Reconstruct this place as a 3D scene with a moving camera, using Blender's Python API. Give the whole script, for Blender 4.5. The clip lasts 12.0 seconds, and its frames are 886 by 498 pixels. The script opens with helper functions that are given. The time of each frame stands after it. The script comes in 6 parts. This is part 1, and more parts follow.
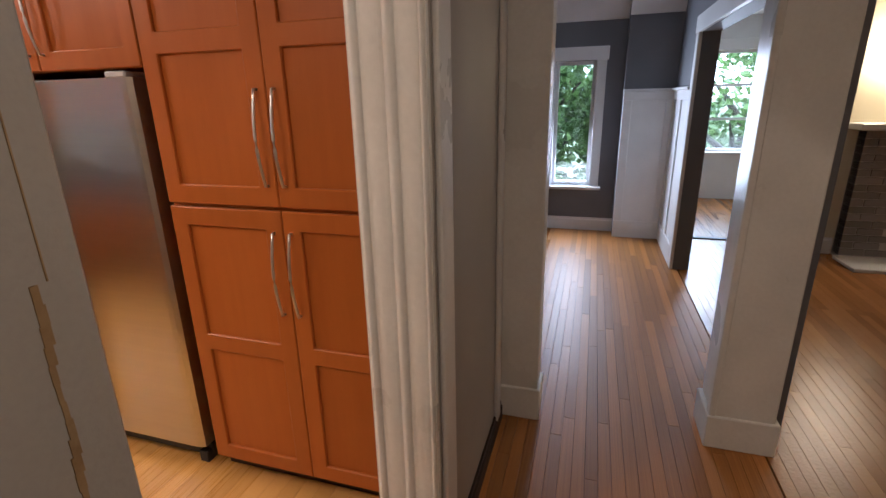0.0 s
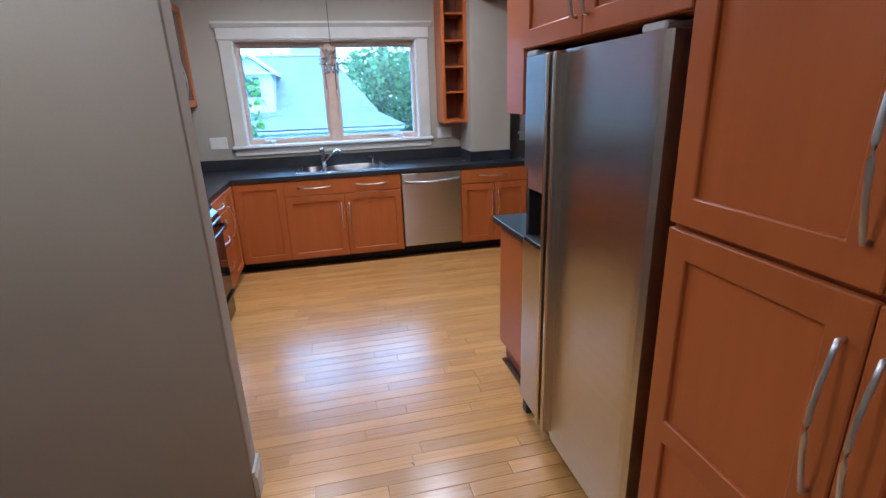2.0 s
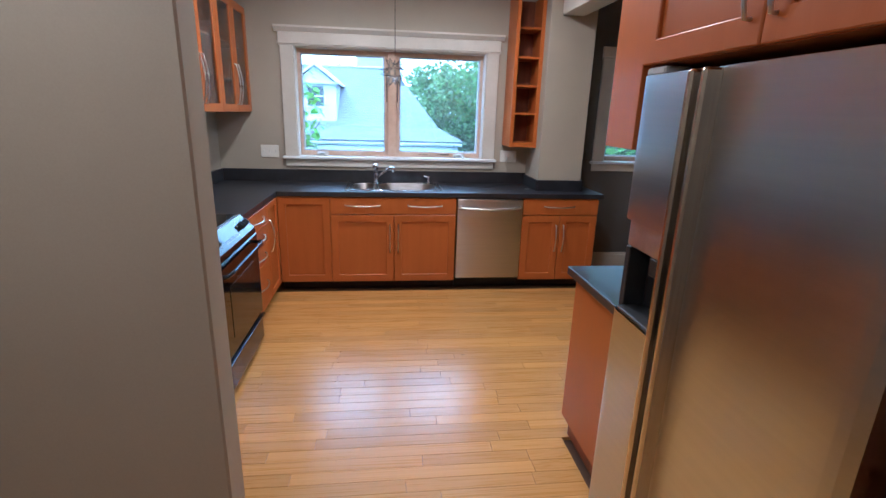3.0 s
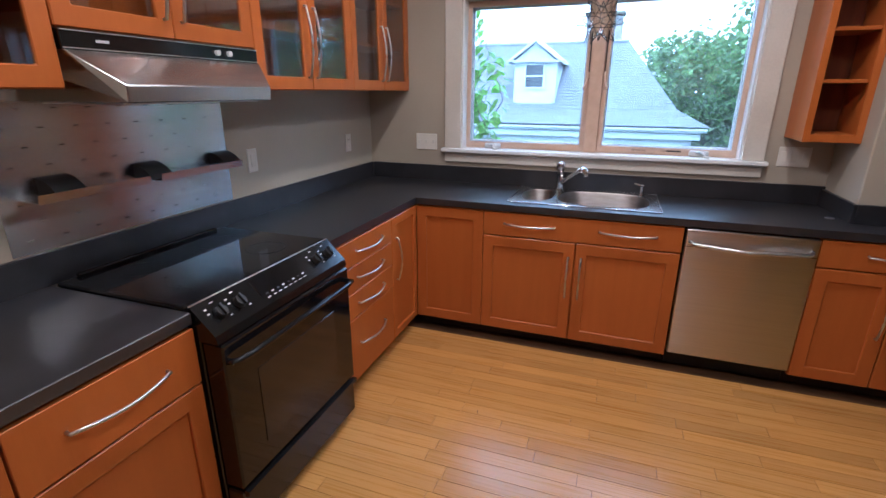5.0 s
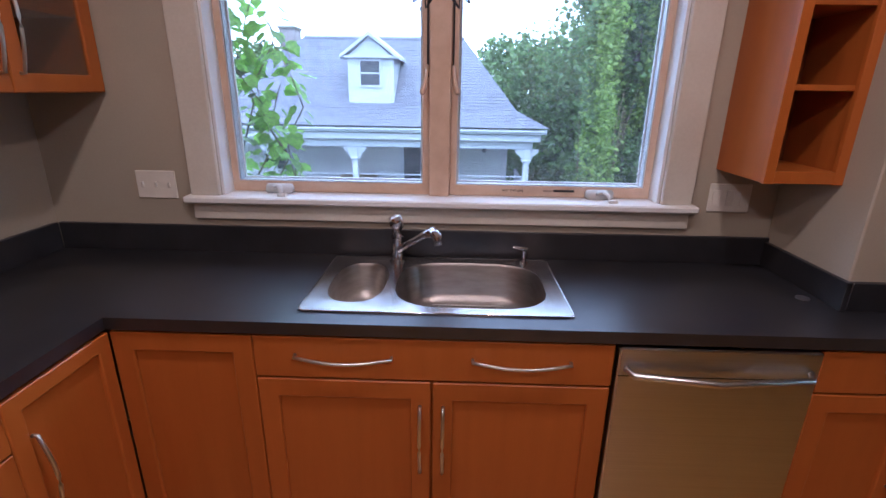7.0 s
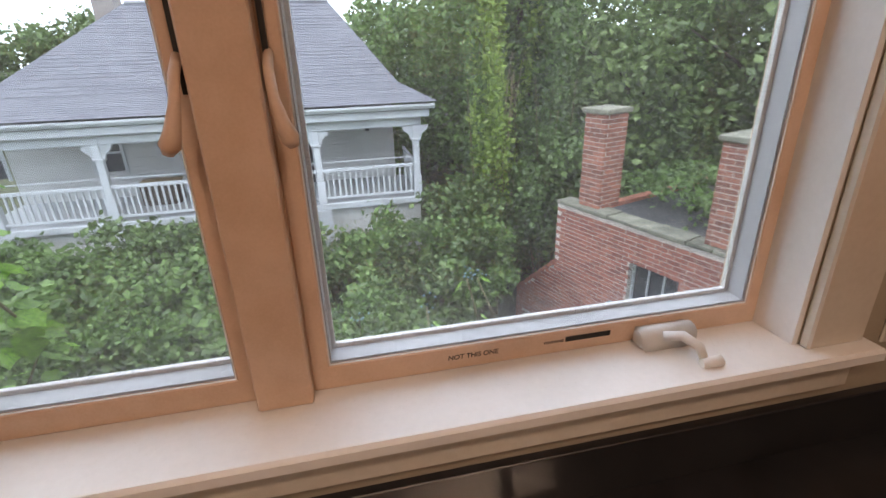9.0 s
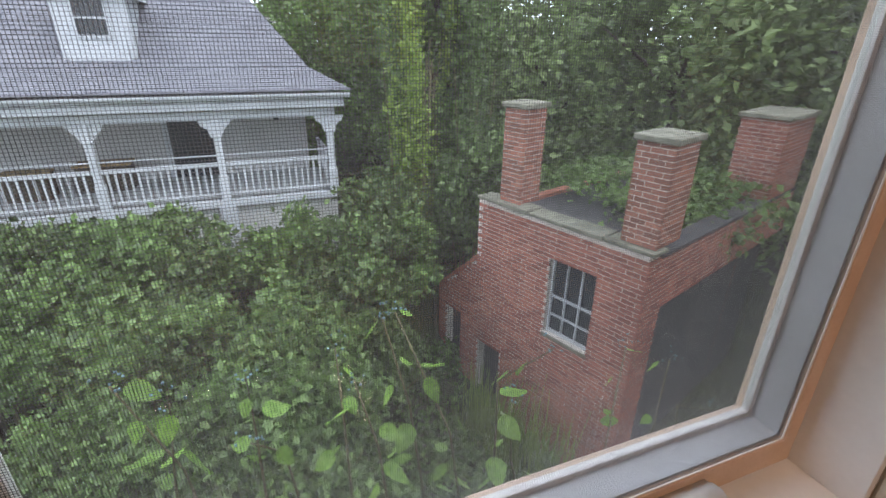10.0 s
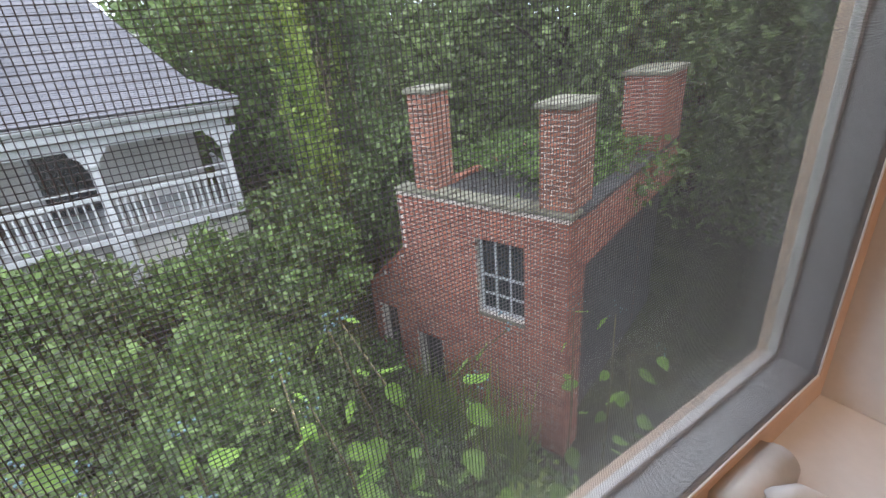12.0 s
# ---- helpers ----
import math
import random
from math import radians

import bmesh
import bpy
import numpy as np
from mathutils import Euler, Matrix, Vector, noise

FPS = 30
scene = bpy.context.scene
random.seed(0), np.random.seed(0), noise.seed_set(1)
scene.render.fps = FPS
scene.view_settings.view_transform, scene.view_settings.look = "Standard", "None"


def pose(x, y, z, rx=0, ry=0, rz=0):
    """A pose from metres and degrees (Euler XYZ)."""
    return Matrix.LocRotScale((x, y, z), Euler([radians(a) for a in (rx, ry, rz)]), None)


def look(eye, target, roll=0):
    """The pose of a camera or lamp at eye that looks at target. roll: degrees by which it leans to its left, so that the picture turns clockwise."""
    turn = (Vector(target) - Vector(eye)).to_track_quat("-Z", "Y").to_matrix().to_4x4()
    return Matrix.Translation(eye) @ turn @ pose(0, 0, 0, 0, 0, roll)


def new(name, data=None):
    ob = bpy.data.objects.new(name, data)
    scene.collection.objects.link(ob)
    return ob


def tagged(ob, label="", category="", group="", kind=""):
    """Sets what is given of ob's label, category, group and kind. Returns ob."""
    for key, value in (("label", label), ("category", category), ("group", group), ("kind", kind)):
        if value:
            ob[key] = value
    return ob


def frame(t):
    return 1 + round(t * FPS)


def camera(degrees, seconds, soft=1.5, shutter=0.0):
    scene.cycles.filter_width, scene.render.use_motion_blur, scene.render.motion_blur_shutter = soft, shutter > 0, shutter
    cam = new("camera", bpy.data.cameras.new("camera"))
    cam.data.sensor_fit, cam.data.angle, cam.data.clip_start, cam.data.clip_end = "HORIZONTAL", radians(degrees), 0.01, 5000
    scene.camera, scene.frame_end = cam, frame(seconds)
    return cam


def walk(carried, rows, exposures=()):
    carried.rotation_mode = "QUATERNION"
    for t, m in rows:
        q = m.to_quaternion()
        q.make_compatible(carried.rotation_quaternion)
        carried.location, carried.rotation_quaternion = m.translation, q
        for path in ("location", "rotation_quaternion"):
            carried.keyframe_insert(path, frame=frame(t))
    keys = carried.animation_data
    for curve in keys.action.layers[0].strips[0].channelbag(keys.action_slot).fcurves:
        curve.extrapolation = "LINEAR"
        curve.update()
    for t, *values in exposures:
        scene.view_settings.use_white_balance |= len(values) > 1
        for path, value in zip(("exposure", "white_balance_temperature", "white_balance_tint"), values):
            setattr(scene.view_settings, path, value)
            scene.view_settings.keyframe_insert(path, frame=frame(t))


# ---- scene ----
cam = camera(85.8, 12.0)
PATH = [
    (0, (-0.002, -0.018, 1.606), (-0.573, 1.805, 1.013), -1.2),
    (0.5, (-0.066, 0.19, 1.596), (-1.126, 1.774, 0.99), -0.6),
    (1, (-0.235, 0.367, 1.606), (-1.542, 1.748, 0.985), 0.5),
    (1.5, (-0.392, 0.495, 1.591), (-2.067, 1.393, 0.97), -0.8),
    (2, (-0.529, 0.576, 1.58), (-2.386, 0.99, 0.962), -2.0),
    (2.5, (-0.696, 0.576, 1.588), (-2.582, 0.885, 1.0), -0.4),
    (2.7, (-0.817, 0.57, 1.59), (-2.713, 0.857, 1.022), 0.8),
    (4.3, (-1.938, 0.85, 1.539), (-3.857, 0.754, 0.985), 2.2),
    (4.5, (-2.096, 0.823, 1.539), (-4.0, 0.641, 0.955), 2.3),
    (5, (-2.43, 0.81, 1.538), (-4.219, 0.176, 0.91), 0.2),
    (5.5, (-2.756, 0.82, 1.561), (-4.491, 0.053, 0.926), -0.0),
    (6, (-3.13, 0.723, 1.576), (-4.994, 0.367, 0.944), 0.5),
    (6.5, (-3.514, 0.715, 1.569), (-5.408, 0.651, 0.93), -0.5),
    (7, (-3.893, 0.717, 1.569), (-5.789, 0.668, 0.937), 0.9),
    (7.5, (-4.33, 0.677, 1.597), (-6.22, 0.882, 0.976), 0.3),
    (7.7, (-4.449, 0.688, 1.676), (-6.327, 0.92, 1.029), -3.0),
    (9.3, (-5.359, 0.805, 1.633), (-7.151, 1.217, 0.847), -0.7),
    (9.5, (-5.43, 0.838, 1.623), (-7.197, 1.25, 0.783), -0.1),
    (9.6, (-5.469, 0.859, 1.63), (-7.222, 1.307, 0.776), -0.3),
    (10, (-5.624, 0.911, 1.66), (-7.325, 1.592, 0.858), 0.8),
    (10.5, (-5.735, 1.022, 1.602), (-7.437, 1.722, 0.819), -1.1),
    (11, (-5.734, 1.008, 1.628), (-7.381, 1.779, 0.796), -2.0),
    (11.5, (-5.717, 0.912, 1.658), (-7.282, 1.823, 0.809), -4.2),
    (12, (-5.755, 0.898, 1.605), (-7.294, 1.858, 0.763), -5.1),
]
EXPOSURES = [(0, 2.3, 5500, 21), (0.5, 2.4, 4600, 10), (1, 2.0, 4250, 7), (1.5, 1.9, 3980, 6), (2, 1.95, 4020, 8), (2.5, 1.98, 4180, 10), (4.5, 1.75, 4480, 13), (5.5, 1.6, 4800, 23), (6, 1.5, 5000, 28), (7, 1.17, 5050, 31), (7.5, 1.0, 5200, 26), (9.3, 0.6, 6800, 29), (10.5, 0.22, 6750, 30), (11.5, 0.42, 6850, 31), (12, 0.4, 6900, 31)]
walk(cam, [(t, look(eye, target, roll)) for t, eye, target, roll in PATH], EXPOSURES)

# ---- world, sun and lamps ----
world = bpy.data.worlds.new("overcast_sky")
scene.world = world
world.use_nodes = True
wt = world.node_tree
sky = wt.nodes.new("ShaderNodeTexSky")
sky.sky_type, sky.sun_disc, sky.sun_elevation, sky.sun_rotation = "NISHITA", False, radians(55), radians(200)
sky.air_density, sky.dust_density, sky.ozone_density = 1.0, 4.0, 1.0
pale = wt.nodes.new("ShaderNodeMixRGB")
pale.inputs[0].default_value, pale.inputs[2].default_value = 0.7, (21.5, 25.0, 28.0, 1)
wt.links.new(sky.outputs[0], pale.inputs[1])
wt.links.new(pale.outputs[0], wt.nodes["Background"].inputs[0])
wt.nodes["Background"].inputs[1].default_value = 0.15
sun = new("sun", bpy.data.lights.new("sun", "SUN"))
sun.data.energy, sun.data.angle, sun.data.color = 1.4, radians(25), (1, 0.96, 0.9)
sun.matrix_basis = look((0, 0, 30), (-12, -7, 10))
LAMP_WATTS, LAMP_COLOR = 5.0, (1, 0.78, 0.55)


# ---- materials ----
def nodes_of(name):
    m = bpy.data.materials.new(name)
    m.use_nodes = True
    return m, m.node_tree, m.node_tree.nodes["Principled BSDF"]


def mat(name, dark, light, rough=0.5, metal=0.0, scale=6.0, stretch=(1, 1, 1), fine=120.0, bump=0.1, vary=0.12, spread=0.1, coat=0.0, contrast=0.5, ior=1.45):
    """A surface with two scales of noise, a little change from piece to piece, and a fine relief."""
    m, t, p = nodes_of(name)
    n, l = t.nodes, t.links
    tc, info, mp = n.new("ShaderNodeTexCoord"), n.new("ShaderNodeObjectInfo"), n.new("ShaderNodeMapping")
    mp.inputs["Scale"].default_value = stretch
    shift = n.new("ShaderNodeVectorMath")
    shift.operation = "MULTIPLY_ADD"
    shift.inputs[1].default_value = (17.0, 31.0, 23.0)
    l.new(info.outputs["Random"], shift.inputs[0])
    l.new(tc.outputs["Object"], shift.inputs[2])
    l.new(shift.outputs[0], mp.inputs[0])
    a, b = n.new("ShaderNodeTexNoise"), n.new("ShaderNodeTexNoise")
    a.inputs["Scale"].default_value, a.inputs["Detail"].default_value = scale, 5
    b.inputs["Scale"].default_value, b.inputs["Detail"].default_value = fine, 3
    l.new(mp.outputs[0], a.inputs[0])
    l.new(mp.outputs[0], b.inputs[0])
    mix = n.new("ShaderNodeMath")
    mix.operation, mix.inputs[1].default_value = "MULTIPLY_ADD", 0.35
    l.new(b.outputs[0], mix.inputs[0])
    l.new(a.outputs[0], mix.inputs[2])
    ramp = n.new("ShaderNodeValToRGB")
    ramp.color_ramp.elements[0].position, ramp.color_ramp.elements[1].position = 0.675 - contrast * 0.4, 0.675 + contrast * 0.4
    ramp.color_ramp.elements[0].color, ramp.color_ramp.elements[1].color = (*dark, 1), (*light, 1)
    l.new(mix.outputs[0], ramp.inputs[0])
    hsv = n.new("ShaderNodeHueSaturation")
    val = n.new("ShaderNodeMapRange")
    val.inputs["To Min"].default_value, val.inputs["To Max"].default_value = 1 - vary, 1 + vary
    l.new(info.outputs["Random"], val.inputs[0])
    l.new(val.outputs[0], hsv.inputs["Value"])
    l.new(ramp.outputs[0], hsv.inputs["Color"])
    l.new(hsv.outputs[0], p.inputs["Base Color"])
    rr = n.new("ShaderNodeMapRange")
    rr.inputs["To Min"].default_value, rr.inputs["To Max"].default_value = max(0.02, rough - spread), min(1, rough + spread)
    l.new(a.outputs[0], rr.inputs[0])
    l.new(rr.outputs[0], p.inputs["Roughness"])
    p.inputs["Metallic"].default_value, p.inputs["Coat Weight"].default_value, p.inputs["IOR"].default_value = metal, coat, ior
    p.inputs["Coat Roughness"].default_value = 0.22
    bp = n.new("ShaderNodeBump")
    bp.inputs["Strength"].default_value, bp.inputs["Distance"].default_value = bump, 0.002
    l.new(b.outputs[0], bp.inputs["Height"])
    l.new(bp.outputs[0], p.inputs["Normal"])
    return m


def island_mat(name, dark, light, rough=0.6, bump=0.2, through_light=0.0):
    """Each loose piece of the mesh takes a tone of its own."""
    m, t, p = nodes_of(name)
    n, l = t.nodes, t.links
    geo, ramp, tc, noi = n.new("ShaderNodeNewGeometry"), n.new("ShaderNodeValToRGB"), n.new("ShaderNodeTexCoord"), n.new("ShaderNodeTexNoise")
    noi.inputs["Scale"].default_value, noi.inputs["Detail"].default_value = 1.3, 4
    l.new(tc.outputs["Object"], noi.inputs[0])
    add = n.new("ShaderNodeMath")
    add.operation, add.inputs[1].default_value = "MULTIPLY_ADD", 0.6
    l.new(geo.outputs["Random Per Island"], add.inputs[0])
    sub = n.new("ShaderNodeMath")
    sub.operation, sub.inputs[1].default_value = "MULTIPLY", 0.7
    l.new(noi.outputs[0], sub.inputs[0])
    l.new(sub.outputs[0], add.inputs[2])
    ramp.color_ramp.elements[0].position, ramp.color_ramp.elements[1].position = 0.15, 0.9
    ramp.color_ramp.elements[0].color, ramp.color_ramp.elements[1].color = (*dark, 1), (*light, 1)
    l.new(add.outputs[0], ramp.inputs[0])
    l.new(ramp.outputs[0], p.inputs["Base Color"])
    p.inputs["Roughness"].default_value = rough
    if through_light:
        mixer, tr = n.new("ShaderNodeMixShader"), n.new("ShaderNodeBsdfTranslucent")
        mixer.inputs[0].default_value = through_light
        l.new(ramp.outputs[0], tr.inputs[0])
        l.new(p.outputs[0], mixer.inputs[1])
        l.new(tr.outputs[0], mixer.inputs[2])
        l.new(mixer.outputs[0], n["Material Output"].inputs[0])
    else:
        fine = n.new("ShaderNodeTexNoise")
        fine.inputs["Scale"].default_value = 60
        l.new(tc.outputs["Object"], fine.inputs[0])
        bp = n.new("ShaderNodeBump")
        bp.inputs["Strength"].default_value, bp.inputs["Distance"].default_value = bump, 0.01
        l.new(fine.outputs[0], bp.inputs["Height"])
        l.new(bp.outputs[0], p.inputs["Normal"])
    return m


def glass_mat(name, tint, gloss_rough=0.02, gloss=1.0, dust=0.0, least=0.035):
    m, t, p = nodes_of(name)
    n, l = t.nodes, t.links
    n.remove(p)
    tr, gl, lw, mx = n.new("ShaderNodeBsdfTransparent"), n.new("ShaderNodeBsdfGlossy"), n.new("ShaderNodeLayerWeight"), n.new("ShaderNodeMixShader")
    tr.inputs[0].default_value, gl.inputs["Roughness"].default_value = (*tint, 1), gloss_rough
    gl.inputs["Color"].default_value = (gloss, gloss, gloss, 1)
    pw, sc = n.new("ShaderNodeMath"), n.new("ShaderNodeMath")
    pw.operation, pw.inputs[1].default_value = "POWER", 5.0
    sc.operation, sc.inputs[1].default_value, sc.inputs[2].default_value = "MULTIPLY_ADD", 0.5, least
    l.new(lw.outputs["Facing"], pw.inputs[0])
    l.new(pw.outputs[0], sc.inputs[0])
    l.new(sc.outputs[0], mx.inputs[0])
    l.new(tr.outputs[0], mx.inputs[1])
    l.new(gl.outputs[0], mx.inputs[2])
    last = mx
    if dust:
        df, dm, nz, tc, mr = n.new("ShaderNodeBsdfTranslucent"), n.new("ShaderNodeMixShader"), n.new("ShaderNodeTexNoise"), n.new("ShaderNodeTexCoord"), n.new("ShaderNodeMapRange")
        df.inputs[0].default_value = (0.8, 0.8, 0.78, 1)
        nz.inputs["Scale"].default_value, nz.inputs["Detail"].default_value = 3.0, 6
        mr.inputs["From Min"].default_value, mr.inputs["From Max"].default_value = 0.35, 0.75
        mr.inputs["To Min"].default_value, mr.inputs["To Max"].default_value = dust * 0.4, dust * 1.6
        l.new(tc.outputs["Object"], nz.inputs[0])
        l.new(nz.outputs[0], mr.inputs[0])
        l.new(mr.outputs[0], dm.inputs[0])
        l.new(mx.outputs[0], dm.inputs[1])
        l.new(df.outputs[0], dm.inputs[2])
        last = dm
    l.new(last.outputs[0], n["Material Output"].inputs[0])
    return m


def glow_mat(name, color, strength):
    m, t, p = nodes_of(name)
    p.inputs["Emission Color"].default_value, p.inputs["Emission Strength"].default_value = (*color, 1), strength
    return m


def brushed(m, upright, amount=0.85):
    """Brush a metal: its mirror image smears upright or sideways."""
    t = m.node_tree
    n, l = t.nodes, t.links
    p, geo, side, along = n["Principled BSDF"], n.new("ShaderNodeNewGeometry"), n.new("ShaderNodeVectorMath"), n.new("ShaderNodeVectorMath")
    side.operation = along.operation = "CROSS_PRODUCT"
    side.inputs[1].default_value = (0, 0, 1)
    l.new(geo.outputs["True Normal"], side.inputs[0])
    l.new(side.outputs[0], along.inputs[0])
    l.new(geo.outputs["True Normal"], along.inputs[1])
    l.new((along if upright else side).outputs[0], p.inputs["Tangent"])
    p.inputs["Anisotropic"].default_value = amount
    return m


CHERRY = mat("cherry_veneer", (0.345, 0.090, 0.010), (0.435, 0.122, 0.015), 0.36, scale=3.0, stretch=(7, 7, 0.5), fine=45, bump=0.0, vary=0.07, coat=0.0, contrast=1.5, ior=1.4)
# Darker cherry for the open shelf's back and one toe kick.
CHERRY_DARK = mat("cherry_darker", (0.16, 0.042, 0.014), (0.25, 0.072, 0.024), 0.5, scale=3.0, stretch=(7, 7, 0.7), fine=45, bump=0.04)
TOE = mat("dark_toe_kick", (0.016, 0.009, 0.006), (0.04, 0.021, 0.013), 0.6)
STEEL = brushed(mat("brushed_steel", (0.575, 0.58, 0.595), (0.605, 0.61, 0.62), 0.28, 1.0, scale=3, stretch=(0.4, 0.4, 25), fine=40, bump=0.0, spread=0.004, vary=0.03), False, 0.85)
STEEL_FLAT = brushed(mat("brushed_steel_door", (0.56, 0.56, 0.56), (0.63, 0.63, 0.62), 0.31, 1.0, scale=4, stretch=(0.5, 0.5, 60), fine=60, bump=0.0, spread=0.03, vary=0.0), True, 0.95)
STEEL_H = mat("brushed_steel_flat", (0.60, 0.595, 0.585), (0.68, 0.675, 0.665), 0.25, 1.0, scale=3, stretch=(1, 5, 5), fine=90, bump=0.0, spread=0.03, vary=0.03)
STEEL_WALL = brushed(mat("satin_steel_sheet", (0.62, 0.62, 0.62), (0.72, 0.72, 0.72), 0.25, 1.0, scale=3, stretch=(0.8, 8, 8), fine=60, bump=0.0, spread=0.04, vary=0.0), True, 0.92)
STEEL_SINK = mat("satin_sink_steel", (0.50, 0.49, 0.48), (0.62, 0.61, 0.60), 0.23, 1.0, scale=12, fine=200, bump=0.0, spread=0.03, vary=0.0)
# Bowl steel: darker and rougher than the sink deck.
STEEL_BOWL = mat("darker_bowl_steel", (0.29, 0.27, 0.25), (0.38, 0.36, 0.34), 0.36, 1.0, scale=12, stretch=(1, 1, 4), fine=200, bump=0.0, spread=0.05, vary=0.0)
NICKEL = mat("satin_nickel", (0.60, 0.58, 0.56), (0.70, 0.69, 0.67), 0.34, 1.0, scale=20, bump=0.0, vary=0.02, spread=0.03)
CHROME = mat("chrome", (0.75, 0.75, 0.76), (0.82, 0.82, 0.83), 0.08, 1.0, scale=20, bump=0.0, spread=0.03, vary=0.02)
COUNTER = mat("black_laminate", (0.012, 0.012, 0.014), (0.028, 0.028, 0.032), 0.35, scale=9, fine=260, bump=0.0, spread=0.04, ior=1.7)
BLACK = mat("black_enamel", (0.006, 0.006, 0.006), (0.010, 0.010, 0.010), 0.14, scale=8, bump=0.01, spread=0.05)
BLACK_GLASS = mat("black_ceramic_glass", (0.004, 0.004, 0.005), (0.007, 0.007, 0.008), 0.07, scale=5, bump=0.0, spread=0.04)
OVEN_GLASS = mat("oven_window_glass", (0.020, 0.014, 0.010), (0.028, 0.020, 0.014), 0.08, scale=5, bump=0.0, spread=0.03)
RUBBER = mat("black_plastic", (0.012, 0.012, 0.012), (0.022, 0.022, 0.022), 0.45, scale=20, bump=0.05)
PALE_GREY = mat("pale_print", (0.55, 0.55, 0.55), (0.65, 0.65, 0.65), 0.5)
WALL = mat("warm_grey_wall_paint", (0.375, 0.325, 0.245), (0.42, 0.37, 0.285), 0.62, scale=1.4, fine=190, bump=0.12, vary=0.0)
WALL_DARK = mat("dark_grey_wall_paint", (0.105, 0.10, 0.095), (0.125, 0.12, 0.114), 0.6, scale=1.4, fine=190, bump=0.12, vary=0.0)
WALL_DINING = mat("slate_grey_wall_paint", (0.145, 0.148, 0.158), (0.18, 0.183, 0.193), 0.55, scale=1.4, fine=190, bump=0.12, vary=0.0)
WALL_CREAM = mat("cream_wall_paint", (0.60, 0.54, 0.38), (0.66, 0.60, 0.43), 0.55, scale=1.4, fine=190, bump=0.12, vary=0.0)
JAMB_GREY = mat("grey_hall_paint", (0.33, 0.31, 0.27), (0.39, 0.37, 0.32), 0.5, scale=2, fine=150, bump=0.15, vary=0.0)
TRIM = mat("cream_trim_paint", (0.56, 0.52, 0.44), (0.66, 0.62, 0.54), 0.36, scale=3, fine=90, bump=0.12, vary=0.03)
TRIM_OLD = mat("old_gloss_trim_paint", (0.66, 0.65, 0.59), (0.77, 0.76, 0.70), 0.3, scale=3, fine=60, bump=0.3, vary=0.03)
TRIM_WHITE = mat("white_trim_paint", (0.72, 0.72, 0.70), (0.80, 0.80, 0.78), 0.4, scale=3, fine=90, bump=0.1, vary=0.02)
SASH = mat("primed_window_wood", (0.57, 0.40, 0.28), (0.66, 0.485, 0.36), 0.45, scale=4, stretch=(4, 1, 4), fine=60, bump=0.08, vary=0.04)
CEIL = mat("ceiling_paint", (0.62, 0.60, 0.56), (0.70, 0.68, 0.64), 0.8, scale=2, fine=150, bump=0.1, vary=0.0)
PLATE = mat("ivory_plastic", (0.62, 0.58, 0.50), (0.70, 0.66, 0.58), 0.35, scale=8, bump=0.0)
MAPLE = mat("maple_floor_board", (0.45, 0.222, 0.046), (0.575, 0.305, 0.076), 0.29, scale=2.2, stretch=(7, 0.8, 7), fine=30, bump=0.03, vary=0.15, coat=0.5, contrast=0.8)
OAK = mat("oak_floor_strip", (0.27, 0.098, 0.018), (0.47, 0.205, 0.046), 0.5, scale=2.2, stretch=(7, 0.8, 7), fine=30, bump=0.03, vary=0.26, coat=0.05, contrast=0.8)
GROOVE = mat("floor_groove", (0.07, 0.033, 0.012), (0.12, 0.058, 0.022), 0.7)
GLASS = glass_mat("window_glass", (0.90, 0.95, 0.94), dust=0.014)
CAB_GLASS = glass_mat("cabinet_glass", (0.66, 0.68, 0.66), 0.015, least=0.11)
STAR_GLASS = glass_mat("star_glass", (0.93, 0.95, 0.95), 0.03, least=0.03)
SCREEN = mat("screen_wire", (0.09, 0.09, 0.093), (0.13, 0.13, 0.133), 0.5, 0.4, bump=0.0)
ALU = mat("grey_screen_frame", (0.46, 0.48, 0.49), (0.56, 0.58, 0.59), 0.4, 0.0, scale=8, bump=0.02)
LINER = mat("white_vinyl_stop", (0.62, 0.62, 0.60), (0.74, 0.74, 0.71), 0.4, scale=8, bump=0.02)
PEEL = mat("bare_peeled_wood", (0.22, 0.14, 0.06), (0.36, 0.25, 0.12), 0.7, scale=12, bump=0.3)
SHINGLE = island_mat("grey_roof_shingle", (0.10, 0.106, 0.124), (0.148, 0.154, 0.174), 0.85, 0.4)
SIDING = mat("white_house_siding", (0.45, 0.46, 0.445), (0.56, 0.56, 0.54), 0.6, scale=1.2, fine=60, bump=0.1, vary=0.04)
HOUSE_TRIM = mat("white_house_trim", (0.40, 0.43, 0.445), (0.48, 0.51, 0.525), 0.5, scale=2, fine=60, bump=0.1, vary=0.04)
DARK_PANE = mat("dark_window_pane", (0.015, 0.02, 0.025), (0.04, 0.05, 0.055), 0.06, scale=1.0, bump=0.0)
BRICK = island_mat("old_red_brick", (0.17, 0.050, 0.036), (0.38, 0.135, 0.092), 0.9, 0.6)
BRICK_ONE = mat("old_red_brick_piece", (0.20, 0.072, 0.05), (0.38, 0.16, 0.105), 0.9, scale=14, fine=60, bump=0.6, vary=0.35)
MORTAR = mat("pale_mortar", (0.42, 0.385, 0.35), (0.60, 0.55, 0.50), 0.9, scale=5, bump=0.4)
STONE = mat("mossy_coping_stone", (0.11, 0.115, 0.08), (0.27, 0.265, 0.21), 0.9, scale=4, fine=50, bump=0.5)
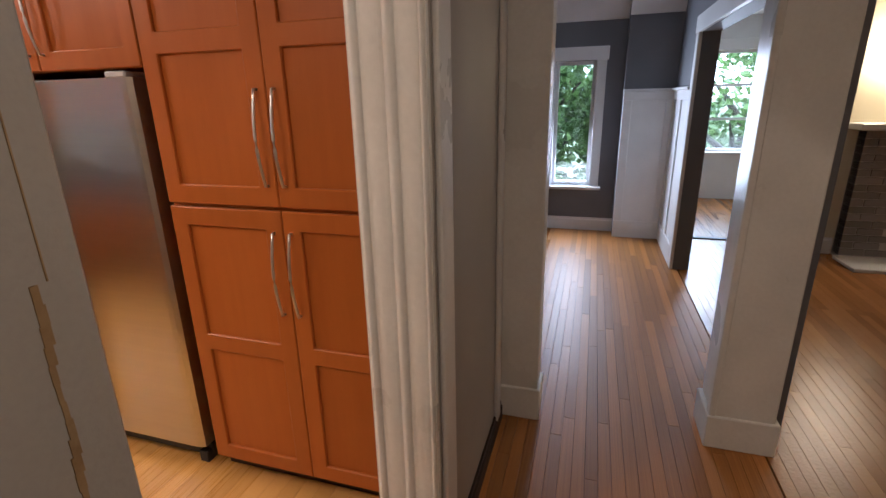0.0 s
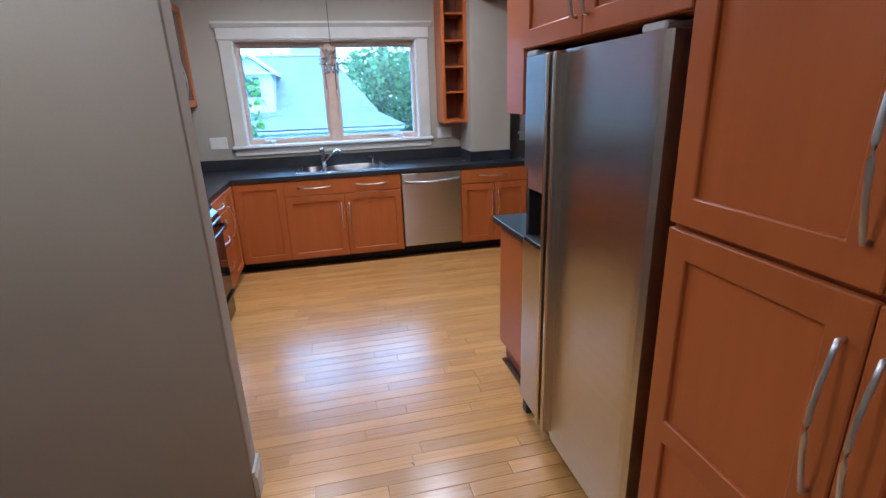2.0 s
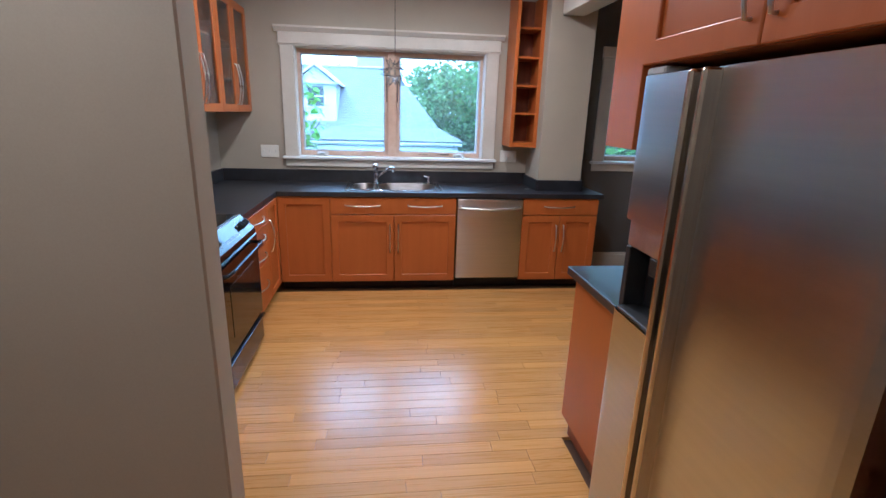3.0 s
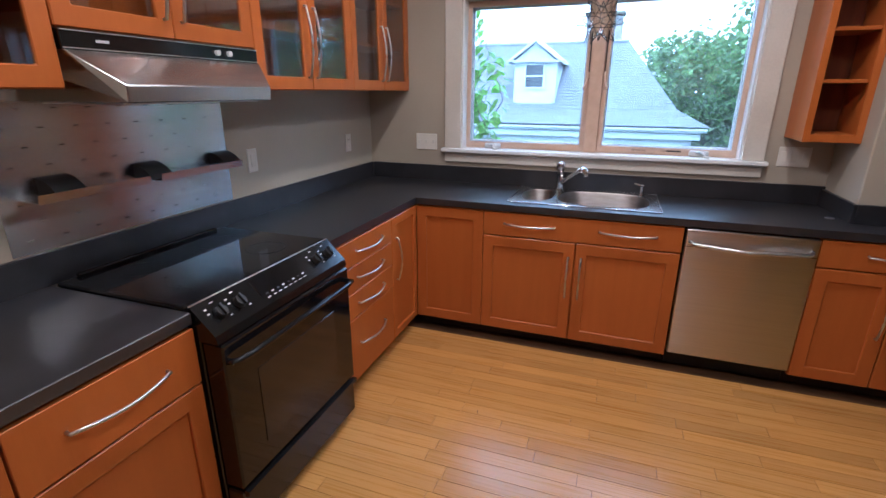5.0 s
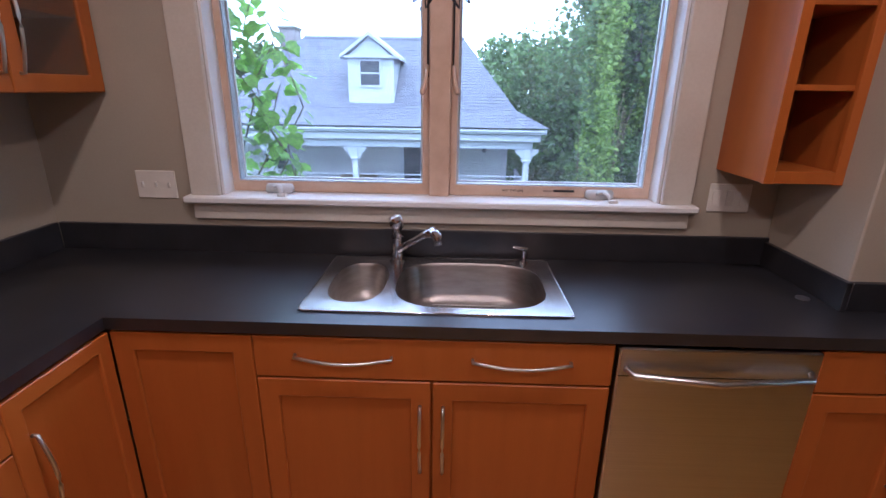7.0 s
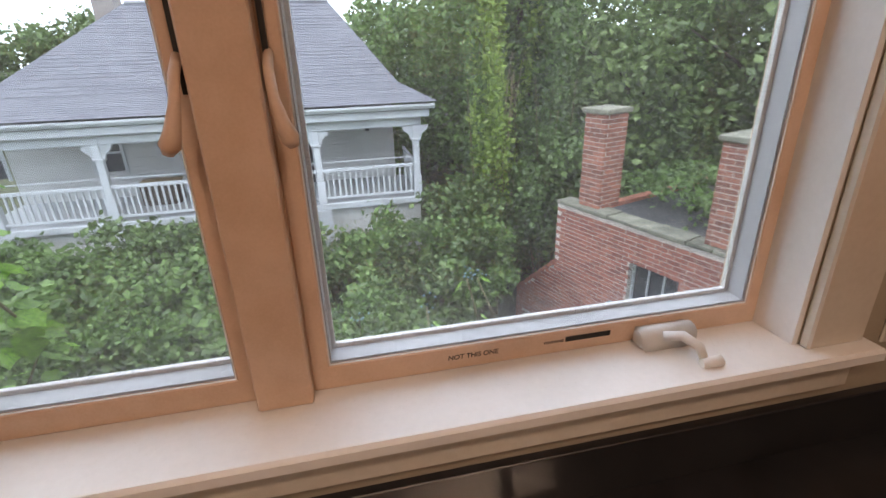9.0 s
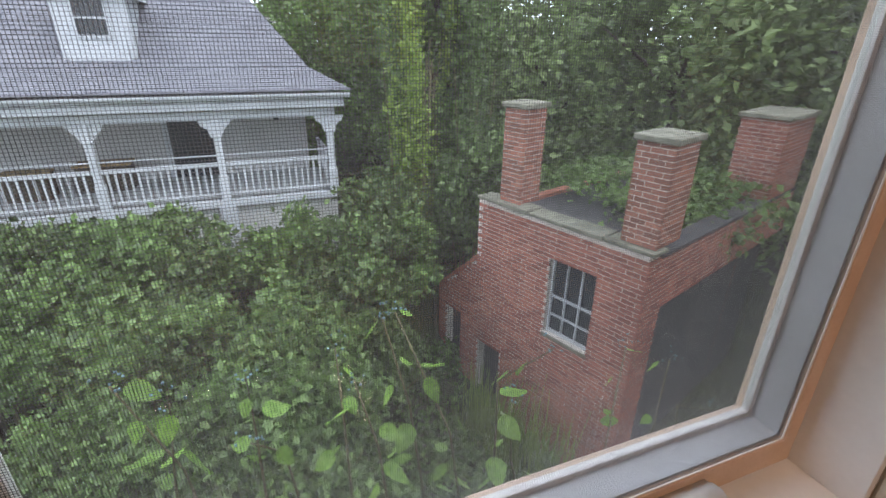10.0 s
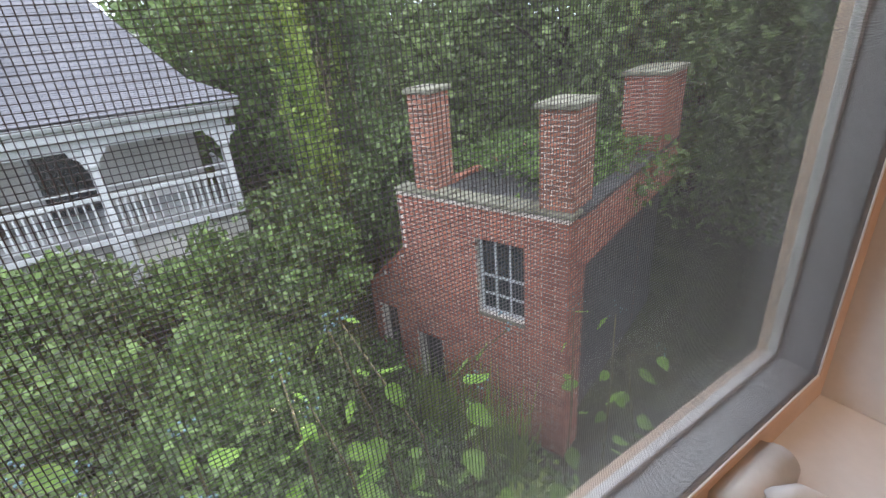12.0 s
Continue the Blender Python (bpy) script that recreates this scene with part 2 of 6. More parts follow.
# Tar; also the sheets that stand for shade in the outbuilding's openings.
TAR_AND_SHADE = mat("tar_roof", (0.035, 0.036, 0.038), (0.07, 0.07, 0.072), 0.8, scale=3, bump=0.3)
SOIL = mat("leaf_strewn_soil", (0.018, 0.022, 0.010), (0.07, 0.085, 0.03), 0.95, scale=2.0, fine=20, bump=0.8, vary=0.0)
BARK = mat("dark_bark", (0.035, 0.028, 0.02), (0.09, 0.075, 0.055), 0.9, scale=8, stretch=(3, 3, 0.6), fine=30, bump=0.8)
LEAF = island_mat("deep_green_leaf", (0.016, 0.038, 0.013), (0.15, 0.235, 0.075), 0.5, through_light=0.25)
LEAF_MID = island_mat("green_leaf", (0.018, 0.048, 0.013), (0.17, 0.285, 0.08), 0.5, through_light=0.3)
# Lighter copy of the leaf green, so the hazy far woods read brighter.
LEAF_LIFTED = island_mat("lifted_tree_leaf", (0.022, 0.050, 0.016), (0.23, 0.33, 0.115), 0.5, through_light=0.25)
LEAF_LIGHT = island_mat("bright_green_leaf", (0.10, 0.19, 0.03), (0.30, 0.42, 0.09), 0.45, through_light=0.4)
STEM = mat("green_brown_stem", (0.10, 0.09, 0.04), (0.18, 0.15, 0.07), 0.7, scale=20)
BERRY = mat("blue_berry", (0.10, 0.22, 0.26), (0.20, 0.36, 0.40), 0.4, scale=20)
WARM_GLOW = glow_mat("warm_bulb", (1, 0.75, 0.45), 14)
HEARTH_HAZE_BRICK = island_mat("grey_and_hazed_brick", (0.16, 0.14, 0.125), (0.30, 0.27, 0.25), 0.8, 0.4)
INK = mat("black_ink", (0.01, 0.01, 0.01), (0.02, 0.02, 0.02), 0.5)


# ---- mesh helpers ----
def box(bm, lo, hi, bevel=0.0):
    """A box between two corners; bevel rounds its edges."""
    lo, hi = [min(a, b) for a, b in zip(lo, hi)], [max(a, b) for a, b in zip(lo, hi)]
    m = Matrix.LocRotScale([(a + b) / 2 for a, b in zip(lo, hi)], None, [b - a for a, b in zip(lo, hi)])
    vs = bmesh.ops.create_cube(bm, size=1, matrix=m)["verts"]
    if bevel:
        es = {e for v in vs for e in v.link_edges}
        bmesh.ops.bevel(bm, geom=list(es), offset=bevel, segments=1, affect="EDGES", profile=0.7)
    return bm


def boxed(lo, hi, bevel=0.0):
    return box(bmesh.new(), lo, hi, bevel)


def tube(bm, pts, r, seg=8, flat=1.0, closed=True):
    """A round bar swept along points."""
    pts = [Vector(p) for p in pts]
    rings = []
    for i, p in enumerate(pts):
        d = (pts[min(i + 1, len(pts) - 1)] - pts[max(i - 1, 0)]).normalized()
        side = d.cross(Vector((0, 0, 1)))
        if side.length < 1e-3:
            side = Vector((1, 0, 0))
        side.normalize()
        up = side.cross(d)
        rad = r[i] if isinstance(r, (list, tuple)) else r
        rings.append([bm.verts.new(p + side * math.cos(k * math.tau / seg) * rad + up * math.sin(k * math.tau / seg) * rad * flat) for k in range(seg)])
    for a, b in zip(rings, rings[1:]):
        for k in range(seg):
            bm.faces.new((a[k], a[(k + 1) % seg], b[(k + 1) % seg], b[k])).smooth = True
    if closed:
        bm.faces.new(rings[0][::-1])
        bm.faces.new(rings[-1])
    return bm


def disc(bm, centre, r, depth, axis="z", seg=24, top=None):
    """A short round bar or cone along an axis, from centre on."""
    m = Matrix.Translation(centre)
    if axis == "y":
        m = m @ Matrix.Rotation(radians(90), 4, "X")
    if axis == "x":
        m = m @ Matrix.Rotation(radians(90), 4, "Y")
    vs = bmesh.ops.create_cone(bm, cap_ends=True, segments=seg, radius1=r, radius2=r if top is None else top, depth=depth, matrix=m)["verts"]
    return bm


def prism(bm, outline, x0, x1):
    """A profile in y, z drawn out along x."""
    a = [bm.verts.new((x0, y, z)) for y, z in outline]
    b = [bm.verts.new((x1, y, z)) for y, z in outline]
    n = len(outline)
    bm.faces.new(a)
    bm.faces.new(b[::-1])
    for i in range(n):
        bm.faces.new((a[i], b[i], b[(i + 1) % n], a[(i + 1) % n]))
    bmesh.ops.recalc_face_normals(bm, faces=bm.faces[:])
    return bm


def thing(name, m, label, category, group="", kind=""):
    ob = new(name)
    ob.empty_display_size = 0.1
    ob.matrix_basis = m
    return tagged(ob, label, category, group, kind)


def part(name, bm, material, parent=None, label=""):
    me = bpy.data.meshes.new(name)
    bm.to_mesh(me)
    bm.free()
    me.materials.append(material)
    ob = new(name, me)
    ob.parent = parent
    return tagged(ob, label)


def setting(name, bm, material, label, category):
    return tagged(part(name, bm, material), label, category, kind="structure")


def mesh_of(name, verts, faces, material, parent=None, label=""):
    me = bpy.data.meshes.new(name)
    me.from_pydata(verts, [], faces)
    me.materials.append(material)
    ob = new(name, me)
    ob.parent = parent
    return tagged(ob, label)


def quads_np(name, v, material, parent=None):
    """A mesh of loose four-cornered pieces from an (n, 4, 3) array."""
    n = len(v)
    me = bpy.data.meshes.new(name)
    me.vertices.add(n * 4)
    me.vertices.foreach_set("co", np.asarray(v, dtype=np.float32).ravel())
    me.loops.add(n * 4)
    me.loops.foreach_set("vertex_index", np.arange(n * 4, dtype=np.int32))
    me.polygons.add(n)
    me.polygons.foreach_set("loop_start", np.arange(n, dtype=np.int32) * 4)
    me.polygons.foreach_set("use_smooth", np.zeros(n, dtype=bool))
    me.update()
    me.validate()
    me.materials.append(material)
    ob = new(name, me)
    ob.parent = parent
    return ob


def boxes_np(name, lo, hi, material, parent=None, turn=None):
    """Many boxes in one mesh, from (n, 3) arrays of their corners."""
    lo, hi = np.asarray(lo, float), np.asarray(hi, float)
    n = len(lo)
    pick = np.array([[0, 0, 0], [1, 0, 0], [1, 1, 0], [0, 1, 0], [0, 0, 1], [1, 0, 1], [1, 1, 1], [0, 1, 1]])
    v = lo[:, None, :] + (hi - lo)[:, None, :] * pick[None]
    f = np.array([[0, 3, 2, 1], [4, 5, 6, 7], [0, 1, 5, 4], [1, 2, 6, 5], [2, 3, 7, 6], [3, 0, 4, 7]])
    faces = (np.arange(n)[:, None, None] * 8 + f[None]).reshape(-1, 4)
    me = bpy.data.meshes.new(name)
    me.vertices.add(n * 8)
    me.vertices.foreach_set("co", v.astype(np.float32).ravel())
    me.loops.add(len(faces) * 4)
    me.loops.foreach_set("vertex_index", faces.astype(np.int32).ravel())
    me.polygons.add(len(faces))
    me.polygons.foreach_set("loop_start", np.arange(len(faces), dtype=np.int32) * 4)
    me.polygons.foreach_set("use_smooth", np.zeros(len(faces), dtype=bool))
    me.update()
    me.materials.append(material)
    ob = new(name, me)
    ob.parent = parent
    return ob


RNG = np.random.default_rng(7)


def leaves_np(name, centres, size, material, parent=None, droop=0.4):
    """Folded, pointed leaves at the given places, each turned its own way."""
    n = len(centres)
    d = RNG.normal(size=(n, 3))
    d[:, 2] = d[:, 2] * 0.6 - droop
    d /= np.linalg.norm(d, axis=1)[:, None]
    s = np.cross(d, RNG.normal(size=(n, 3)))
    s /= np.linalg.norm(s, axis=1)[:, None]
    up = np.cross(s, d)
    L = (size * RNG.uniform(0.55, 1.3, n))[:, None]
    c = np.asarray(centres)
    v = np.stack([c - d * L * 0.5, c + s * L * 0.36 + up * L * 0.08 - d * L * 0.08, c + d * L * 0.5 - up * L * 0.06, c - s * L * 0.36 + up * L * 0.08 - d * L * 0.08], axis=1)
    return quads_np(name, v, material, parent)


def lattice(xs, zs, solid, y0, y1, bevel=0.0):
    """One connected frame: the cells of a grid in x, z that are solid, drawn out from y0 to y1."""
    bm = bmesh.new()
    v = {}

    def at(i, j, y):
        if (i, j, y) not in v:
            v[i, j, y] = bm.verts.new((xs[i], y, zs[j]))
        return v[i, j, y]

    def full(i, j):
        return 0 <= i < len(xs) - 1 and 0 <= j < len(zs) - 1 and solid(i, j)

    for i in range(len(xs) - 1):
        for j in range(len(zs) - 1):
            if not full(i, j):
                continue
            bm.faces.new([at(i, j, y0), at(i + 1, j, y0), at(i + 1, j + 1, y0), at(i, j + 1, y0)])
            bm.faces.new([at(i, j + 1, y1), at(i + 1, j + 1, y1), at(i + 1, j, y1), at(i, j, y1)])
            for di, dj, p, q in ((-1, 0, (i, j), (i, j + 1)), (1, 0, (i + 1, j), (i + 1, j + 1)), (0, -1, (i, j), (i + 1, j)), (0, 1, (i, j + 1), (i + 1, j + 1))):
                if not full(i + di, j + dj):
                    bm.faces.new([at(*p, y0), at(*q, y0), at(*q, y1), at(*p, y1)])
    bmesh.ops.recalc_face_normals(bm, faces=bm.faces[:])
    if bevel:
        sharp = [e for e in bm.edges if len(e.link_faces) == 2 and e.calc_face_angle(0) > 0.5]
        bmesh.ops.bevel(bm, geom=sharp, offset=bevel, segments=1, affect="EDGES")
    return bm


def ring(x0, x1, z0, z1, left, right, low, high, y0, y1, bevel=0.0):
    """A rectangular frame with the given widths of its four members."""
    return lattice([x0, x0 + left, x1 - right, x1], [z0, z0 + low, z1 - high, z1], lambda i, j: not (i == 1 and j == 1), y0, y1, bevel)


# ---- kitchen shell ----
NORTH = -5.81  # window wall
def wall_with_hole(name, m, length, height, holes, thick, material, label, category="wall"):
    """A wall along local x, its face at local y 0 and its body behind; holes are (x0, x1, z0, z1)."""
    bm = bmesh.new()
    xs = sorted({0, length, *[h[0] for h in holes], *[h[1] for h in holes]})
    for a, b in zip(xs, xs[1:]):
        over = [h for h in holes if h[0] <= a + 1e-6 and h[1] >= b - 1e-6]
        z = 0.0
        for h in sorted(over, key=lambda q: q[2]):
            if h[2] > z:
                box(bm, (a, 0, z), (b, thick, h[2]))
            z = h[3]
        if z < height:
            box(bm, (a, 0, z), (b, thick, height))
    bmesh.ops.remove_doubles(bm, verts=bm.verts[:], dist=1e-5)
    ob = setting(name, bm, material, label, category)
    ob.matrix_basis = m
    return ob


CEILING = 2.72
WIN = (-0.25, 1.54, 1.145, 2.13)  # opening: y, y, z, z
WIN2 = (2.82, 3.62, 1.145, 2.13)
wall_with_hole("wall_north", pose(NORTH, -1.1, 0, 0, 0, 90), 3.52, CEILING, [(WIN[0] + 1.1, WIN[1] + 1.1, WIN[2], WIN[3])], 0.162, WALL, "warm grey painted kitchen wall with the window")
wall_with_hole("wall_nook_north", pose(NORTH, 2.42, 0, 0, 0, 90), 1.75, CEILING, [(WIN2[0] - 2.42, WIN2[1] - 2.42, WIN2[2], WIN2[3])], 0.13, WALL_DARK, "dark grey painted nook wall")
wall_with_hole("wall_west", pose(-0.57, -0.98, 0, 0, 0, 180), 5.46, CEILING, [], 0.22, WALL, "warm grey painted wall behind the stove")
wall_with_hole("wall_nook_east", pose(-6.03, 4.17, 0), 3.63, CEILING, [(1.0, 2.6, 0.85, 2.1)], 0.2, WALL_DARK, "dark grey painted nook wall with an added window")
setting("wall_nook_south", boxed((-2.6, 2.24, 0), (-2.4, 4.17, CEILING)), WALL_DARK, "dark grey painted nook wall", "wall")
setting("wall_pantry", boxed((-2.9, 2.12, 0), (-0.57, 2.24, CEILING)), WALL_DARK, "grey painted wall behind pantry and fridge", "wall")
setting("wall_nib", boxed((-2.37, -0.98, 0), (-2.25, 0.125, CEILING), 0.006), WALL, "warm grey painted end wall", "wall")
setting("chase", boxed((NORTH, 2.0, 0), (-5.37, 2.42, CEILING), 0.005), WALL, "boxed-out pipe chase in warm grey paint", "wall")
setting("wall_partition_west", boxed((-0.57, -1.2, 0), (-0.38, 0.24, CEILING), 0.004), JAMB_GREY, "grey painted hall wall", "wall")
setting("wall_partition_east", boxed((-0.57, 1.10, 0), (-0.38, 2.24, CEILING), 0.004), JAMB_GREY, "grey painted partition wall end", "wall")
setting("wall_over_door", boxed((-0.57, 0.24, 2.2), (-0.38, 1.10, CEILING)), JAMB_GREY, "grey painted wall over the doorway", "wall")
setting("ceiling", boxed((-6.03, -1.2, CEILING), (4.5, 9.5, CEILING + 0.2)), CEIL, "flat off-white painted ceiling", "ceiling")
setting("ceiling_beam", boxed((-5.37, 2.1, 2.42), (-2.9, 2.3, CEILING), 0.006), TRIM, "boxed cream painted ceiling beam", "beam")

# hall and dining room
setting("wall_hall_west", boxed((-0.38, -1.4, 0), (2.2, -1.2, CEILING)), JAMB_GREY, "grey painted hall wall", "wall")
setting("wall_living_south", boxed((2.0, -1.2, 0), (4.5, -1.0, CEILING)), WALL_CREAM, "cream painted living room wall", "wall")
setting("wall_living_far", boxed((4.3, -1.0, 0), (4.5, 6.2, CEILING)), WALL_CREAM, "cream painted living room wall", "wall")
setting("wall_living", boxed((1.78, 5.71, 0), (4.5, 5.9, CEILING)), WALL_CREAM, "cream painted living room wall", "wall")
wall_with_hole("wall_dining_far", pose(-2.4, 6.15, 0), 2.69, CEILING, [(1.92, 2.38, 0.56, 2.02)], 0.2, WALL_DINING, "slate grey dining room wall with a window")
setting("wall_dining_step", boxed((0.29, 5.91, 0), (0.96, 6.35, CEILING)), WALL_DINING, "slate grey dining room wall above the wainscot", "wall")
setting("wall_dining_side", boxed((-2.6, 2.24, 0), (-2.4, 6.35, CEILING)), WALL_DINING, "slate grey dining room wall", "wall")
wall_with_hole("wall_dining_east", pose(0.82, 5.91, 0, 0, 0, -90), 3.6, CEILING, [(1.1, 2.95, 0, 2.12)], 0.14, WALL_DINING, "slate grey dining room wall with a doorway")
setting("floor_base", boxed((-6.0, -1.2, -0.3), (4.5, 9.3, -0.02)), GROOVE, "dark gaps under the floor boards", "floor")


def baseboard(name, m, length, height, material, label="painted baseboard with a moulded top"):
    bm = prism(bmesh.new(), [(0, 0), (-0.018, 0), (-0.018, height - 0.03), (-0.010, height - 0.018), (-0.010, height), (0, height)], 0, length)
    ob = setting(name, bm, material, label, "baseboard")
    ob.matrix_basis = m
    return ob


baseboard("baseboard", pose(NORTH, 2.42, 0, 0, 0, 90), 1.75, 0.16, TRIM)
baseboard("baseboard", pose(-5.81, 4.17, 0), 3.2, 0.16, TRIM)
baseboard("baseboard", pose(-2.25, 0.125, 0, 0, 0, 180), 0.12, 0.13, TRIM)
baseboard("baseboard", pose(-0.38, 1.16, 0, 0, 0, 90), 0.96, 0.10, TOE, "dark low baseboard along the hall wall")
baseboard("baseboard", pose(-2.4, 6.15, 0), 2.69, 0.16, TRIM_WHITE)
baseboard("baseboard", pose(1.78, 5.71, 0), 0.66, 0.17, TRIM_WHITE)


# ---- window of the kitchen ----
def crank(parent_m, label):
    """A casement operator: cover, folded arm and knob."""
    w = thing("window_crank", parent_m, label, "window crank", "window cranks")
    prof = [(0.0, 0.0), (-0.040, 0.0)] + [(-0.020 - 0.020 * math.cos(k * math.pi / 12), 0.016 + 0.022 * math.sin(k * math.pi / 12)) for k in range(0, 10)] + [(0.0, 0.030)]
    body = prism(bmesh.new(), prof, -0.056, 0.056)
    bmesh.ops.bevel(body, geom=[e for e in body.edges if abs(e.verts[0].co.x) > 0.055 and abs(e.verts[1].co.x - e.verts[0].co.x) < 0.001], offset=0.006, segments=2, affect="EDGES")
    for fc in body.faces:
        fc.smooth = len(fc.verts) == 4
    part("cover", body, LINER, w)
    arm = tube(bmesh.new(), [(-0.015, -0.036, 0.026), (0.008, -0.055, 0.034), (0.024, -0.080, 0.024), (0.026, -0.094, 0.004)], [0.011, 0.0115, 0.0105, 0.008], 12, 0.75)
    a = part("arm", arm, LINER, w)
    part("knob", tube(bmesh.new(), [(0.016, -0.098, 0.004), (0.052, -0.100, 0.006)], [0.008, 0.0105], 12), LINER, a)
    return w


def window_unit(name, y0, y1, z0, z1, divided, label, crown):
    """A cased window in the north wall: casing, stool, apron, jambs, sashes, glass, screens. Local x runs along the wall."""
    w = thing(name, pose(NORTH, y0, 0, 0, 0, 90), label, "window", kind="structure")
    L = y1 - y0
    c = 0.12
    part("casing_side", boxed((-c, -0.022, z0), (0.0, 0, z1 + 0.002), 0.004), TRIM, w)
    part("casing_side", boxed((L, -0.022, z0), (L + c, 0, z1 + 0.002), 0.004), TRIM, w)
    part("casing_head", boxed((-c - 0.01, -0.026, z1), (L + c + 0.01, 0, z1 + 0.115), 0.004), TRIM, w)
    part("head_fillet", boxed((-c - 0.02, -0.034, z1 + 0.012), (L + c + 0.02, -0.024, z1 + 0.024), 0.003), TRIM, w)
    if crown:
        part("crown", prism(bmesh.new(), [(0, z1 + 0.115), (-0.026, z1 + 0.115), (-0.04, z1 + 0.13), (-0.055, z1 + 0.145), (-0.062, z1 + 0.148), (-0.062, z1 + 0.165), (0, z1 + 0.165)], -c - 0.04, L + c + 0.04), TRIM, w)
    # The stool's whiter paint stands for daylight falling on the cream trim.
    part("stool", boxed((-c - 0.02, -0.055, z0 - 0.028), (L + c + 0.02, 0.10, z0), 0.006), TRIM_WHITE, w)
    part("apron", boxed((-c, -0.020, z0 - 0.10), (L + c, 0, z0 - 0.028), 0.004), TRIM, w)
    for x0, x1 in ((0, 0.012), (L - 0.012, L)):
        part("jamb", boxed((x0, 0, z0), (x1, 0.126, z1), 0.001), TRIM_WHITE, w)
    part("head_jamb", boxed((0.012, 0, z1 - 0.012), (L - 0.012, 0.126, z1), 0.001), TRIM, w)
    bays = [(0.012, L / 2 - 0.042), (L / 2 + 0.042, L - 0.012)] if divided else [(0.012, L - 0.012)]
    if divided:
        m = part("mullion", boxed((L / 2 - 0.042, 0.055, z0 + 0.0005), (L / 2 + 0.042, 0.157, z1 - 0.013), 0.003), SASH, w)
        for sx in (-1, 1):
            part("lock_slot", boxed((L / 2 + sx * 0.050 - 0.0035, 0.079, z0 + 0.47), (L / 2 + sx * 0.050 + 0.0035, 0.0845, z0 + 0.76)), RUBBER, m)
            q = L / 2 + sx * 0.052
            lever = tube(bmesh.new(), [(q, 0.084, z0 + 0.515), (q, 0.056, z0 + 0.495), (q + sx * 0.003, 0.042, z0 + 0.462), (q + sx * 0.010, 0.035, z0 + 0.432), (q + sx * 0.016, 0.033, z0 + 0.416), (q + sx * 0.020, 0.033, z0 + 0.406)], [0.006, 0.0065, 0.007, 0.010, 0.0125, 0.006], 12)
            part("lock_lever", lever, SASH, m)
    for i, (a, b) in enumerate(bays):
        f = 0.029
        zb = z0 + 0.046
        fr = part("window_frame", ring(a, b, z0 + 0.0005, z1 - 0.0125, f, f, 0.0455, 0.0375, 0.085, 0.157, 0.003), SASH, w, "tan primed wooden frame")
        sa, sb, s0, s1 = a + f, b - f, zb, z1 - 0.05
        g, t = 0.0015, 0.011
        part("screen_frame", ring(sa, sb, s0, s1, g, g, g, g, 0.0855, 0.0875, 0.0003), LINER, fr, "white insect screen frame")
        part("reveal", ring(sa, sb, s0, s1, 0.004, 0.004, 0.004, 0.004, 0.092, 0.130, 0.0005), ALU, fr, "pale grey sash reveal")
        part("glazing_bead", ring(sa, sb, s0, s1, t, t, t, t, 0.130, 0.141, 0.001), TRIM_WHITE, fr, "white glazing bead")
        pane = part("pane", boxed((sa + t, 0.134, s0 + t), (sb - t, 0.138, s1 - t)), GLASS, fr)
        pane.visible_shadow = False
        # insect screen: single wires
        pitch, half = 0.0019, 0.00012
        ux = np.arange(sa + g, sb - g, pitch)
        uz = np.arange(s0 + g, s1 - g, pitch)
        lo = np.concatenate([np.stack([ux - half, np.full_like(ux, 0.0872), np.full_like(ux, s0 + g)], 1), np.stack([np.full_like(uz, sa + g), np.full_like(uz, 0.08752), uz - half], 1)])
        hi = np.concatenate([np.stack([ux + half, np.full_like(ux, 0.0875), np.full_like(ux, s1 - g)], 1), np.stack([np.full_like(uz, sb - g), np.full_like(uz, 0.0878), uz + half], 1)])
        mesh = boxes_np("insect_screen", lo, hi, SCREEN, fr)
        tagged(mesh, "fine dark woven insect screen")
    return w


window_1 = window_unit("window_1", *WIN, True, "wide double casement window with cream casing and tan frames", True)
window_2 = window_unit("window_2", *WIN2, False, "single casement window with cream casing", False)
crank(pose(NORTH - 0.085, 1.315, 1.146, 0, 0, 90), "ivory casement crank on the window sill")
crank(pose(NORTH - 0.085, -0.03, 1.146, 0, 0, 90), "ivory casement crank on the window sill")


# ---- cabinets ----
def arc_handle(bm, a, b, out, bow, r=0.0055):
    """A bowed bar from a to b standing off along out."""
    a, b, out = Vector(a), Vector(b), Vector(out)
    pts = [a]
    for i in range(11):
        k = i / 10
        pts.append(a.lerp(b, k) + out * (0.014 + bow * math.sin(k * math.pi)))
    pts.append(b)
    return tube(bm, pts, r, 8)


